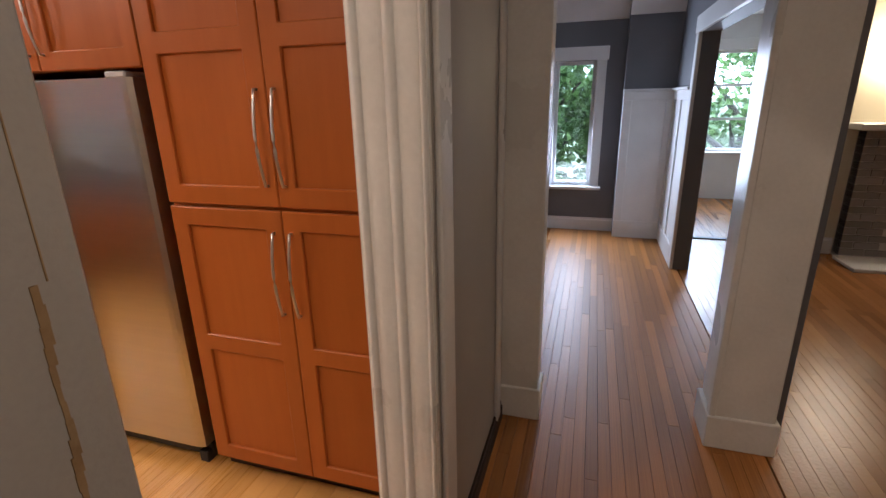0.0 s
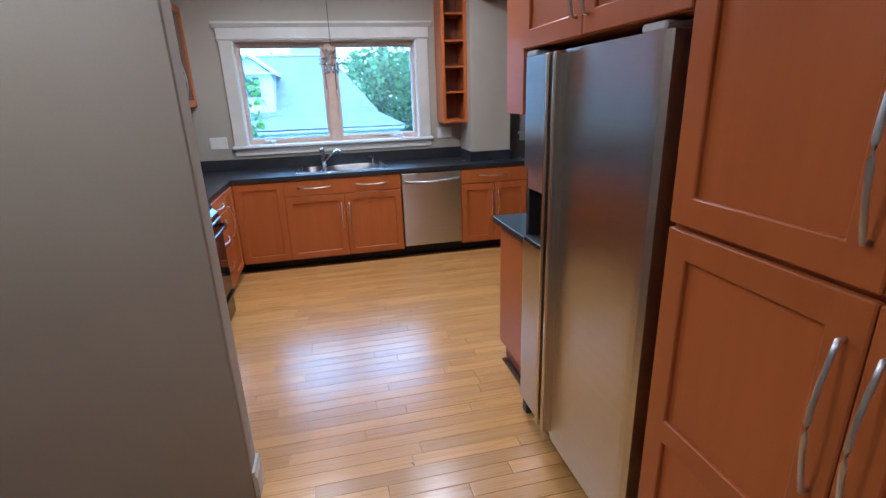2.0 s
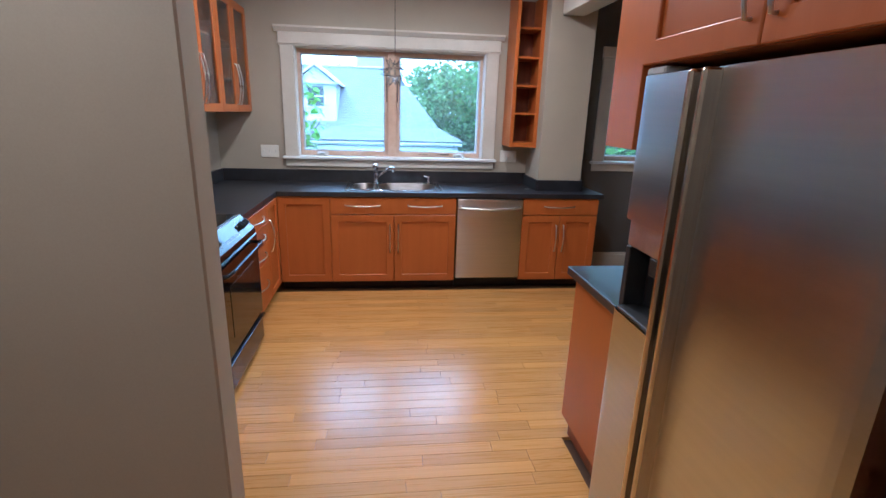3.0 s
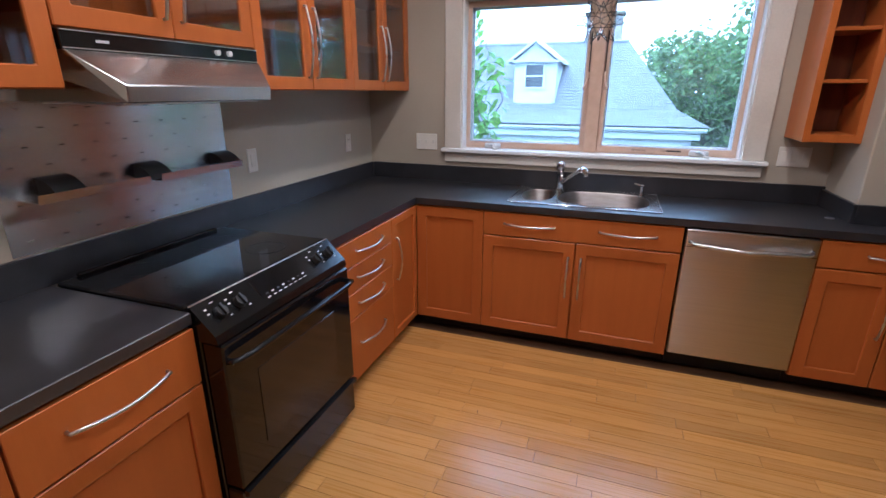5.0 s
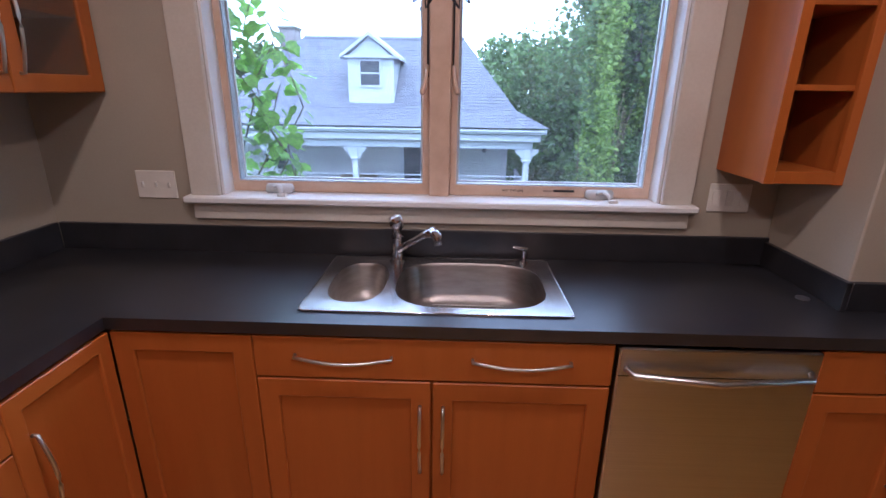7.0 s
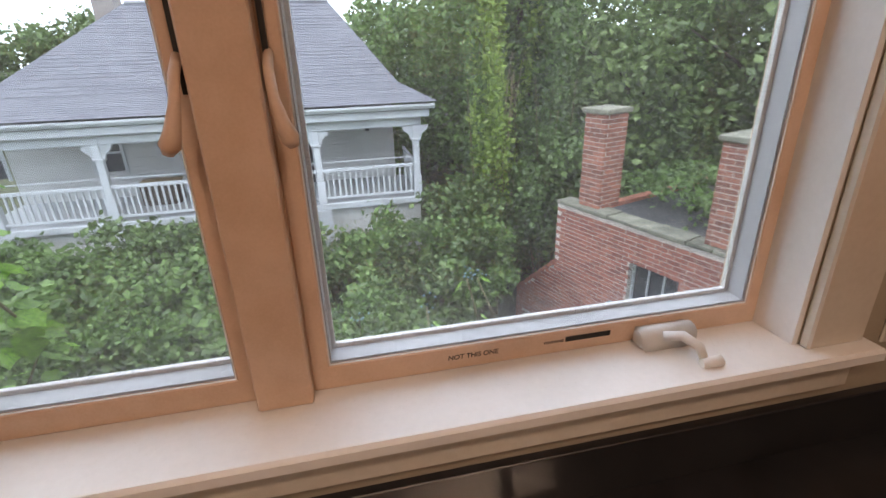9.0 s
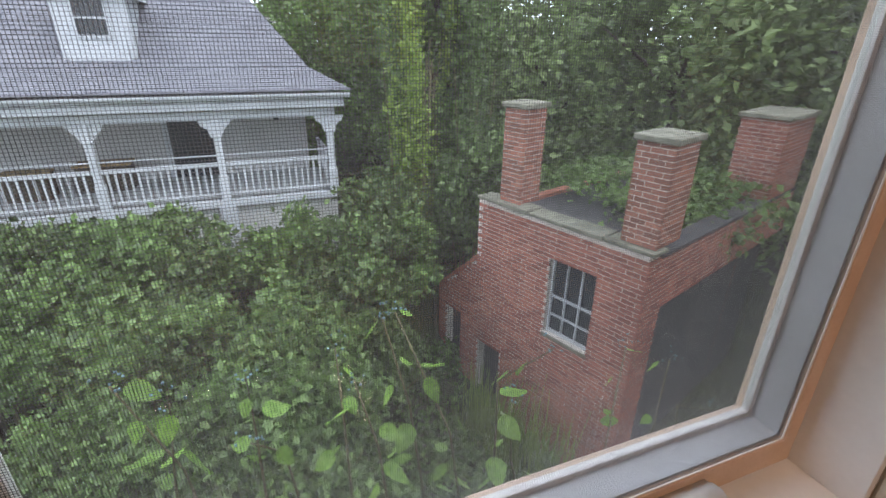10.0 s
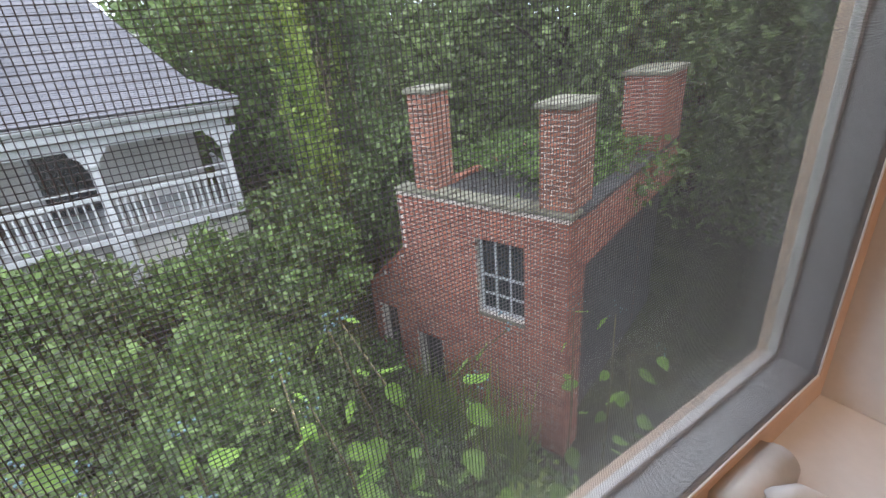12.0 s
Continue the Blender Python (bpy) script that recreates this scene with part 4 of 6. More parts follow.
for x, width, z0, n in ((-4.195, 0.81, 1.54, 2), (-5.005, 0.80, 1.54, 2), (-3.405, 0.789, 1.702, 2), (-2.375, 1.028, 1.54, 2)):
    w = thing("wall_cabinet", pose(x, UP, 0, 0, 0, 180), "cherry wall cabinet with glazed doors and empty shelves", "cabinet", "wall cabinets")
    carcass(w, width, z0, 2.42, 0.306, toe=False, hollow=True)
    for z in (1.80, 2.08):
        if z > z0 + 0.15:
            part("shelf", boxed((0.02, 0.03, z), (width - 0.02, 0.29, z + 0.016)), CHERRY, w)
    half = width / 2
    shaker(w, 0, half, z0, 2.42, handle=("v", half - 0.035, z0 + 0.06, z0 + 0.38), pane=True, stile=0.06)
    shaker(w, half, width, z0, 2.42, handle=("v", half + 0.035, z0 + 0.06, z0 + 0.38), pane=True, stile=0.06)

# open shelf unit beside the window
w = thing("open_shelf_unit", pose(-5.52, 1.74, 0, 0, 0, 90), "tall narrow cherry open shelf on the wall beside the chase", "shelf")
D = 0.289
part("side", boxed((0, 0, 1.29), (0.018, D, 2.60), 0.001), CHERRY, w)
part("side", boxed((0.24, 0, 1.29), (0.258, D, 2.60), 0.001), CHERRY, w)
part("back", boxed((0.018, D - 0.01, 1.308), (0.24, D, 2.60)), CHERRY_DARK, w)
part("stile", boxed((-0.001, -0.018, 1.288), (0.032, 0.0, 2.60), 0.001), CHERRY, w)
part("stile", boxed((0.226, -0.018, 1.288), (0.259, 0.0, 2.60), 0.001), CHERRY, w)
part("bottom", boxed((0.018, -0.017, 1.29), (0.24, D - 0.01, 1.33), 0.001), CHERRY, w)
for z in (1.585, 1.83, 2.075, 2.32):
    part("shelf", boxed((0.018, 0.0, z), (0.24, D - 0.01, z + 0.018), 0.001), CHERRY, w)

# ---- fridge and pantry ----
def fridge():
    w = thing("refrigerator", pose(-2.52, 1.395, 0), "stainless steel side-by-side refrigerator with an ice dispenser", "refrigerator")
    W, s, T = 0.905, 0.335, 1.712
    part("body", boxed((0.006, 0.12, 0.09), (W - 0.006, 0.71, T - 0.012), 0.004), RUBBER, w)
    part("kick_grille", boxed((0.006, 0.05, 0.015), (W - 0.006, 0.11, 0.088), 0.003), RUBBER, w, "black kick grille")
    for x in (0.01, W - 0.06):
        part("foot", boxed((x, 0.02, 0.0), (x + 0.05, 0.09, 0.06), 0.004), RUBBER, w)

    def bulged(x0, x1, z0, z1):
        b = bmesh.new()
        n = 24
        f = [[], []]
        for i in range(n + 1):
            k = i / n
            x = x0 + (x1 - x0) * k
            y = 0.012 - 0.012 * (1 - abs(2 * k - 1) ** 15)
            for z, row in ((z0, f[0]), (z1, f[1])):
                row.append(b.verts.new((x, y, z)))
        bk = [[b.verts.new((x, 0.115, z)) for x in (x0, x1)] for z in (z0, z1)]
        for i in range(n):
            b.faces.new((f[0][i], f[0][i + 1], f[1][i + 1], f[1][i]))
        b.faces.new((bk[0][0], f[0][0], f[1][0], bk[1][0]))
        b.faces.new((f[0][n], bk[0][1], bk[1][1], f[1][n]))
        b.faces.new((*f[1], bk[1][1], bk[1][0]))
        b.faces.new((*f[0][::-1], bk[0][0], bk[0][1]))
        b.faces.new((bk[0][0], bk[1][0], bk[1][1], bk[0][1]))
        bmesh.ops.recalc_face_normals(b, faces=b.faces[:])
        return b

    lower = part("freezer_door", bulged(0, s, 0.10, 0.935), STEEL, w)
    upper = part("freezer_door", bulged(0, s, 1.262, T), STEEL, w)
    right = part("fridge_door", bulged(s + 0.006, W, 0.10, T), STEEL, w)
    disp = part("dispenser", boxed((0.0, 0.025, 1.165), (s, 0.07, 1.26), 0.004), NICKEL, w, "grey ice and water dispenser")
    part("spout", boxed((0.14, 0.03, 1.10), (0.19, 0.06, 1.163), 0.006), RUBBER, disp)
    part("recess", boxed((0.01, 0.105, 0.94), (s - 0.01, 0.115, 1.165)), RUBBER, disp)
    for x in (0.0, s - 0.03):
        part("cheek", boxed((x, 0.022, 0.937), (x + 0.03, 0.10, 1.164), 0.003), RUBBER, disp)
    part("drip_tray", boxed((0.03, 0.0, 0.937), (s - 0.03, 0.10, 0.955), 0.004), RUBBER, disp)
    for x in (s - 0.035, s + 0.02):
        h = bmesh.new()
        box(h, (x, -0.045, 0.14), (x + 0.022, 0.02, T - 0.004), 0.006)
        part("handle", h, mats_handle, w, "full-height bronze-toned handle")
    for x in (0.02, W - 0.12):
        part("hinge_cover", boxed((x, 0.0, T - 0.002), (x + 0.10, 0.09, T + 0.022), 0.006), PALE_GREY, w)
    return w


mats_handle = mat("warm_steel_handle", (0.52, 0.46, 0.38), (0.62, 0.56, 0.47), 0.22, 1.0, scale=4, stretch=(30, 30, 0.5), bump=0.02)
fridge()
TALL = pose(-1.535, 1.405, 0)
w = thing("pantry_cabinet", TALL, "tall cherry pantry cabinet with four framed doors", "cabinet")
part("body", boxed((0.001, 0.001, 0.09), (0.955, 0.71, 2.45), 0.001), CHERRY, w)
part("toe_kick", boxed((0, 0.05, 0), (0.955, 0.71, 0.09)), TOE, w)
m = 0.495
shaker(w, 0, m, 0.09, 1.246, handle=("v", m - 0.035, 0.845, 1.165), midrails=(0.675,), stile=0.072)
shaker(w, m, 0.955, 0.09, 1.246, handle=("v", m + 0.035, 0.845, 1.165), midrails=(0.675,), stile=0.072)
shaker(w, 0, m, 1.256, 2.44, handle=("v", m - 0.035, 1.335, 1.655), midrails=(1.815,), stile=0.072)
shaker(w, m, 0.955, 1.256, 2.44, handle=("v", m + 0.035, 1.335, 1.655), midrails=(1.815,), stile=0.072)
w = thing("wall_cabinet", pose(-2.525, 1.405, 0), "cherry cabinet over the refrigerator with two doors", "cabinet", "wall cabinets")
part("body", boxed((0.001, 0.001, 1.742), (0.987, 0.71, 2.45), 0.001), CHERRY, w)
shaker(w, 0, 0.493, 1.742, 2.44, handle=("v", 0.455, 1.80, 2.10), stile=0.068)
shaker(w, 0.495, 0.987, 1.742, 2.44, handle=("v", 0.53, 1.80, 2.10), stile=0.068)
w = thing("wall_cabinet", pose(-2.73, 1.395, 0), "narrow plain cherry cabinet beside the refrigerator", "cabinet", "wall cabinets")
part("body", boxed((0, 0, 1.485), (0.20, 0.72, 2.45), 0.002), CHERRY, w)

# ---- trims at the doorway ----
def fluted(name, m, width, height, material, label, block=0.0):
    """A moulded door casing: a flat board with raised beads; faces local -y."""
    w = thing(name, m, label, "door casing", kind="structure")
    prof = [(0, 0), (0, -0.02)]
    for f0, f1, rise in ((0.02, 0.16, 0.012), (0.17, 0.46, 0.007), (0.47, 0.62, 0.014), (0.64, 0.90, 0.006), (0.91, 0.99, 0.012)):
        for q in range(9):
            a = q / 8
            prof.append((width * (f0 + (f1 - f0) * a), -0.020 - rise * math.sin(math.pi * a) ** 0.7))
    prof += [(width, -0.02), (width, 0)]
    bm = bmesh.new()
    lo = [bm.verts.new((x, y, block)) for x, y in prof]
    hi = [bm.verts.new((x, y, height)) for x, y in prof]
    for i in range(len(prof) - 1):
        bm.faces.new((lo[i], lo[i + 1], hi[i + 1], hi[i]))
    bm.faces.new((lo[-1], lo[0], hi[0], hi[-1]))
    bm.faces.new(hi)
    bm.faces.new(lo[::-1])
    bmesh.ops.recalc_face_normals(bm, faces=bm.faces[:])
    part("moulding", bm, material, w)
    if block:
        part("plinth_block", boxed((-0.006, -0.042, 0), (width + 0.006, 0, block), 0.004), material, w)
    return w


fluted("door_casing", pose(-0.575, 1.10, 0), 0.20, 2.3, TRIM_OLD, "moulded old gloss-painted casing on the wall end")
for y0, y1 in ((1.13, 1.24), (1.98, 2.06)):
    setting("trim", boxed((-0.38, y0, 0.0), (-0.362, y1, 2.3), 0.005), TRIM_OLD, "flat gloss-painted trim board", "trim")
w = thing("dining_pilaster", pose(-0.38, 2.15, 0), "pale painted pilaster with a plinth at the dining opening", "pilaster", kind="structure")
part("shaft", boxed((0, 0, 0.0), (0.19, 0.16, CEILING), 0.004), TRIM_OLD, w)
part("plinth_block", boxed((-0.004, -0.012, 0), (0.205, 0.172, 0.18), 0.005), TRIM_OLD, w)
w = thing("dining_post", pose(0.62, 2.17, 0), "pale painted wall end with a plinth between two openings", "pilaster", kind="structure")
part("shaft", boxed((0, 0, 0.0), (0.26, 0.22, CEILING), 0.004), TRIM_OLD, w)
part("edge_bead", boxed((-0.014, -0.006, 0.0), (0.016, 0.05, CEILING), 0.005), TRIM_OLD, w)
part("plinth_block", boxed((-0.02, -0.014, 0), (0.28, 0.234, 0.17), 0.005), TRIM_OLD, w)
pe = bmesh.new()
for k in range(20):
    z0 = 1.485 - 0.016 * k
    a = 0.0028 + 0.0010 * math.sin(k * 0.9)
    c = 0.200 - 0.0005 * k + 0.0012 * math.sin(k * 1.1)
    box(pe, (-0.3805, c - a, z0 - 0.0162), (-0.3788, c + a, z0))
box(pe, (-0.3805, 0.2095, 1.485), (-0.3788, 0.2105, 1.75))
setting("paint_peel", pe, PEEL, "ragged strip of peeled paint showing bare wood", "peeled paint")

# ---- dining room, hall and living room ----
def wainscot(m, length, height, panels, label):
    w = thing("wainscot", m, label, "wainscot", kind="structure")
    part("board", boxed((0, -0.012, 0), (length, -0.001, height)), TRIM_WHITE, w)
    part("cap", boxed((-0.01, -0.05, height), (length + 0.01, -0.001, height + 0.03), 0.006), TRIM_WHITE, w)
    part("base", boxed((0, -0.03, 0), (length, -0.012, 0.20), 0.004), TRIM_WHITE, w)
    step = length / panels
    for k in range(panels + 1):
        x = min(max(k * step, 0.045), length - 0.045)
        part("stile", boxed((x - 0.045, -0.026, 0.20), (x + 0.045, -0.012, height - 0.09), 0.003), TRIM_WHITE, w)
    part("top_rail", boxed((0, -0.026, height - 0.09), (length, -0.012, height), 0.003), TRIM_WHITE, w)
    return w


wainscot(pose(0.29, 5.91, 0), 0.53, 1.66, 1, "white painted panelled wainscot")
wainscot(pose(0.82, 5.88, 0, 0, 0, -90), 0.95, 1.66, 2, "white painted panelled wainscot")
wainscot(pose(0.82, 2.90, 0, 0, 0, -90), 0.50, 1.66, 1, "white painted panelled wainscot")
for y in (4.81, 2.90):
    setting("trim", boxed((0.79, y, 0), (0.819, y + 0.12, 2.12), 0.004), TRIM_WHITE, "white painted doorway casing", "trim")
setting("trim", boxed((0.786, 2.88, 2.12), (0.819, 4.95, 2.26), 0.004), TRIM_WHITE, "white painted doorway head casing", "trim")
setting("crown_moulding", prism(bmesh.new(), [(6.15, 2.44), (6.13, 2.44), (6.0, 2.66), (6.0, 2.7195), (6.15, 2.7195)], -2.4, 0.29), TRIM_WHITE, "white crown moulding", "trim")
setting("crown_moulding", prism(bmesh.new(), [(5.91, 2.44), (5.89, 2.44), (5.76, 2.66), (5.76, 2.7195), (5.91, 2.7195)], 0.29, 0.82), TRIM_WHITE, "white crown moulding", "trim")


def sash_window(name, m, width, z0, z1, label, bars=0):
    """A tall window seen from far off: casing, sill, frame, pane. Local x along the wall, opening from 0 to width."""
    w = thing(name, m, label, "window", kind="structure")
    c = 0.11
    part("casing", boxed((-c, -0.025, z0), (0, -0.001, z1), 0.004), TRIM_WHITE, w)
    part("casing", boxed((width, -0.025, z0), (width + c, -0.001, z1), 0.004), TRIM_WHITE, w)
    part("head", boxed((-c - 0.02, -0.035, z1), (width + c + 0.02, -0.001, z1 + 0.15), 0.005), TRIM_WHITE, w)
    part("window_sill", boxed((-c - 0.03, -0.07, z0 - 0.04), (width + c + 0.03, -0.001, z0), 0.005), TRIM_WHITE, w)
    fr = bmesh.new()
    for lo, hi in (((0, z0), (0.04, z1)), ((width - 0.04, z0), (width, z1)), ((0.04, z0), (width - 0.04, z0 + 0.05)), ((0.04, z1 - 0.04), (width - 0.04, z1))):
        box(fr, (lo[0], 0.05, lo[1]), (hi[0], 0.10, hi[1]))
    for k in range(bars):
        z = z0 + (z1 - z0) * (k + 1) / (bars + 1)
        box(fr, (0.04, 0.05, z - 0.02), (width - 0.04, 0.10, z + 0.02))
    part("window_frame", fr, TRIM_WHITE, w)
    p = part("pane", boxed((0.04, 0.07, z0 + 0.05), (width - 0.04, 0.075, z1 - 0.04)), GLASS, w)
    p.visible_shadow = False
    return w


sash_window("window_3", pose(-0.48, 6.15, 0), 0.46, 0.56, 2.02, "tall white-cased dining room window")
# Unseen window, added to bring daylight in from the nook.
sash_window("added_window", pose(-5.03, 4.17, 0), 1.60, 0.85, 2.1, "wide white-cased nook window, unseen and added for daylight")
# sun porch behind the dining room doorway
wall_with_hole("wall_porch_far", pose(0.96, 8.6, 0), 3.5, CEILING, [(0.55, 1.35, 0.75, 2.25)], 0.2, TRIM_WHITE, "white painted end wall of the far room")
sash_window("window_4", pose(1.51, 8.6, 0), 0.80, 0.75, 2.25, "white window with horizontal bars in the far room", 2)
setting("wall_porch_left", boxed((0.80, 6.35, 0), (0.96, 8.8, CEILING)), TRIM_WHITE, "white painted far room wall", "wall")
setting("wall_porch_right", boxed((4.3, 5.9, 0), (4.5, 8.8, CEILING)), TRIM_WHITE, "white painted far room wall", "wall")
setting("threshold", boxed((0.82, 6.0, -0.019), (2.4, 6.06, 0.012), 0.004), TOE, "dark threshold strip", "threshold")

# fireplace and sconce on the living room wall
w = thing("fireplace", pose(2.45, 5.70, 0), "grey brick fireplace with a white mantel shelf and pale hearth", "fireplace")
n = 0
lo, hi = [], []
for r in range(17):
    off = 0.11 if r % 2 else 0.0
    x = -off
    while x < 1.6:
        a, b = max(x, 0), min(x + 0.21, 1.6)
        if b - a > 0.03 and not (0.35 < (a + b) / 2 < 1.25 and r < 10):
            lo.append((a, -0.16, 0.04 + r * 0.072))
            hi.append((b, -0.02, 0.04 + r * 0.072 + 0.064))
        x += 0.22
tagged(boxes_np("brick_face", lo, hi, HEARTH_HAZE_BRICK, w), kind="stuff")
part("backing", boxed((0, -0.15, 0.0), (1.6, 0.0, 1.27)), MORTAR, w)
part("mantel_shelf", boxed((-0.10, -0.28, 1.27), (1.7, 0.0, 1.33), 0.008), TRIM_WHITE, w)
part("hearth", boxed((-0.05, -0.60, 0.0), (1.65, -0.16, 0.035), 0.006), PALE_GREY, w)
w = thing("wall_sconce", pose(2.66, 5.69, 1.95), "small glowing wall sconce with two candle lamps", "sconce")
part("back_plate", boxed((-0.04, -0.012, -0.12), (0.04, 0.018, 0.06), 0.004), NICKEL, w)
for x in (-0.06, 0.06):
    arm = part("arm", tube(bmesh.new(), [(0, -0.01, -0.06), (x, -0.06, -0.08), (x, -0.08, 0.0)], 0.006, 8), NICKEL, w)
    b = bmesh.new()
    bmesh.ops.create_uvsphere(b, u_segments=12, v_segments=8, radius=0.03, matrix=Matrix.Translation((x, -0.08, 0.05)) @ Matrix.Diagonal((1, 1, 1.6, 1)))
    part("bulb", b, WARM_GLOW, arm)
lamp = new("sconce_light", bpy.data.lights.new("sconce_light", "POINT"))
lamp.data.energy, lamp.data.color, lamp.data.shadow_soft_size = 7, (1, 0.8, 0.5), 0.06
lamp.location = (2.66, 5.50, 2.0)
# sky light in the openings of the dining room and far room windows
for x, y, z, wd, ht, watts in ((-0.25, 6.13, 1.29, 0.4, 1.4, 10), (1.91, 8.57, 1.5, 0.75, 1.4, 7)):
    lamp = new("window_light", bpy.data.lights.new("window_light", "AREA"))
    lamp.data.shape, lamp.data.size, lamp.data.size_y, lamp.data.energy, lamp.data.color = "RECTANGLE", wd, ht, watts, (0.85, 0.94, 1.0)
    lamp.matrix_basis = look((x, y, z), (x, y - 3, z - 0.6))

# ---- recessed ceiling lights, with two added fill lights ----
# The last two are unseen, added to brighten the passage and hall.
for x, y, watts in ((-4.6, 0.15, LAMP_WATTS), (-4.6, 1.35, LAMP_WATTS), (-3.3, 0.15, LAMP_WATTS), (-3.3, 1.25, LAMP_WATTS), (-1.5, -0.35, 4.2), (0.5, 0.2, 1.6)):
    w = thing("recessed_or_fill_light", pose(x, y, CEILING), "round recessed ceiling light with a white trim ring, two of six added as fill", "ceiling light", "recessed lights")
    ring = bmesh.new()
    tube(ring, [(0.075 * math.cos(k * math.tau / 24), 0.075 * math.sin(k * math.tau / 24), -0.004) for k in range(25)], 0.008, 6, closed=False)
    part("trim_ring", ring, TRIM_WHITE, w)
    part("lens", disc(bmesh.new(), (0, 0, -0.003), 0.065, 0.004), WARM_GLOW, w)
    lamp = new("recessed_or_fill_lamp", bpy.data.lights.new("recessed_or_fill_lamp", "AREA"))
    lamp.data.shape, lamp.data.size, lamp.data.energy, lamp.data.color = "DISK", 0.13, watts, LAMP_COLOR
    lamp.location = (x, y, CEILING - 0.012)

# ---- star pendant ----
def star():
    C = Vector((-5.35, 0.665, 1.90))
    w = thing("star_pendant", pose(*C), "hanging glass star lantern with dark metal edges", "pendant lamp")
    ico = bmesh.new()
    bmesh.ops.create_icosphere(ico, subdivisions=1, radius=0.062)
    faces = [[v.co.copy() for v in f.verts] for f in ico.faces]
    ico.free()
    gl, wire = bmesh.new(), bmesh.new()
    for f in faces:
        c = (f[0] + f[1] + f[2]) / 3
        tip = c.normalized() * 0.135
        for a, b in zip(f, f[1:] + f[:1]):
            gl.faces.new([gl.verts.new(p) for p in (a, b, tip)])
            tube(wire, [a, tip], 0.002, 5)
    part("edges", wire, RUBBER, w)
    g = part("panes", gl, STAR_GLASS, w)
    g.visible_shadow = False
    part("chain", tube(bmesh.new(), [(0, 0, 0.135), (0, 0, CEILING - 1.90)], 0.003, 6), RUBBER, w)
    part("canopy", disc(bmesh.new(), (0, 0, CEILING - 1.90 - 0.012), 0.05, 0.024, top=0.03), RUBBER, w)


star()


# ---- switches and outlets ----
def plate(m, width, height, kind, label):
    w = thing("wall_plate" if kind != "outlet" else "power_outlet", m, label, "switch" if kind != "outlet" else "outlet")
    part("plate", boxed((0, -0.007, 0), (width, 0, height), 0.003), PLATE, w)
    n = max(1, round(width / 0.05))
    for k in range(n):
        cx = width * (k + 0.5) / n
        if kind == "switch":
            part("toggle", boxed((cx - 0.005, -0.016, height / 2 - 0.010), (cx + 0.005, -0.007, height / 2 + 0.012), 0.002), PLATE, w)
        elif kind == "rocker":
            part("rocker", boxed((cx - 0.016, -0.010, height / 2 - 0.033), (cx + 0.016, -0.007, height / 2 + 0.033), 0.002), PLATE, w)
        else:
            for z in (height * 0.32, height * 0.68):
                o = part("socket", boxed((cx - 0.016, -0.009, z - 0.013), (cx + 0.016, -0.007, z + 0.013), 0.003), PLATE, w)
                for dx in (-0.006, 0.006):
                    part("slot", boxed((cx + dx - 0.001, -0.0098, z - 0.004), (cx + dx + 0.001, -0.0088, z + 0.006)), RUBBER, o)
    return w


plate(pose(NORTH, -0.60, 1.125, 0, 0, 90), 0.165, 0.115, "switch", "ivory triple switch plate on the wall")
plate(pose(NORTH, 1.73, 1.118, 0, 0, 90), 0.165, 0.115, "rocker", "ivory switch and outlet plate on the wall")
plate(pose(-4.435, -0.98, 1.13, 0, 0, 180), 0.072, 0.12, "rocker", "ivory switch plate on the wall")
plate(pose(-5.415, -0.98, 1.13, 0, 0, 180), 0.072, 0.12, "outlet", "ivory power outlet on the wall")
plate(pose(NORTH, 3.24, 0.44, 0, 0, 90), 0.072, 0.115, "outlet", "ivory power outlet low on the wall")

# writing on the window frame
def text(words, size, m, label):
    cu = bpy.data.curves.new("writing", "FONT")
    cu.body, cu.size, cu.extrude, cu.offset, cu.shear = words, size, 0.0002, 0.0002, 0.1
    cu.materials.append(INK)
    ob = new("writing", cu)
    ob.matrix_basis = m
    return tagged(ob, label, "writing")


FR = NORTH - 0.085 + 0.0006
text("NOT THIS ONE", 0.0130, pose(FR, 0.911, 1.166, 90, 0, 90), "black handwritten note on the window frame")
text("WARNING", 0.008, pose(FR, 1.085, 1.168, 90, 0, 90), "small printed warning label on the window frame")
setting("warning_label", boxed((FR - 0.0004, 1.127, 1.167), (FR + 0.0004, 1.215, 1.177)), INK, "black strip of small print on the frame", "label")

# ---- outside: ground, house, outbuilding ----
GROUND = -6.0


def ground_z(x, y):
    """Height of the yard: level by the outbuilding, rising to the house."""
    return GROUND + 0.4 * noise.noise((x * 0.2, y * 0.2, 1.0)) + max(0, min(1, (-x - 13.5) / 3.5)) * 2.8 + max(0, (-x - 24)) * 0.06


ground_bm = bmesh.new()
steps = 60
span = [(-40 + 80 * i / steps) for i in range(steps + 1)]
grid = {}
for i, gx in enumerate(span):
    for j, gy in enumerate(span):
        x, y = gx - 22, gy + 2
        grid[i, j] = ground_bm.verts.new((x, y, ground_z(x, y)))
for i in range(steps):
    for j in range(steps):
        ground_bm.faces.new((grid[i, j], grid[i + 1, j], grid[i + 1, j + 1], grid[i, j + 1])).smooth = True
rim = [grid[i, 0] for i in range(steps + 1)] + [grid[steps, j] for j in range(1, steps + 1)] + [grid[i, steps] for i in range(steps - 1, -1, -1)] + [grid[0, j] for j in range(steps - 1, 0, -1)]
far = [ground_bm.verts.new((-22 + (v.co.x + 22) * 20, 2 + (v.co.y - 2) * 20, -2.0)) for v in rim]
for k in range(len(rim)):
    ground_bm.faces.new((rim[k], rim[(k + 1) % len(rim)], far[(k + 1) % len(rim)], far[k]))
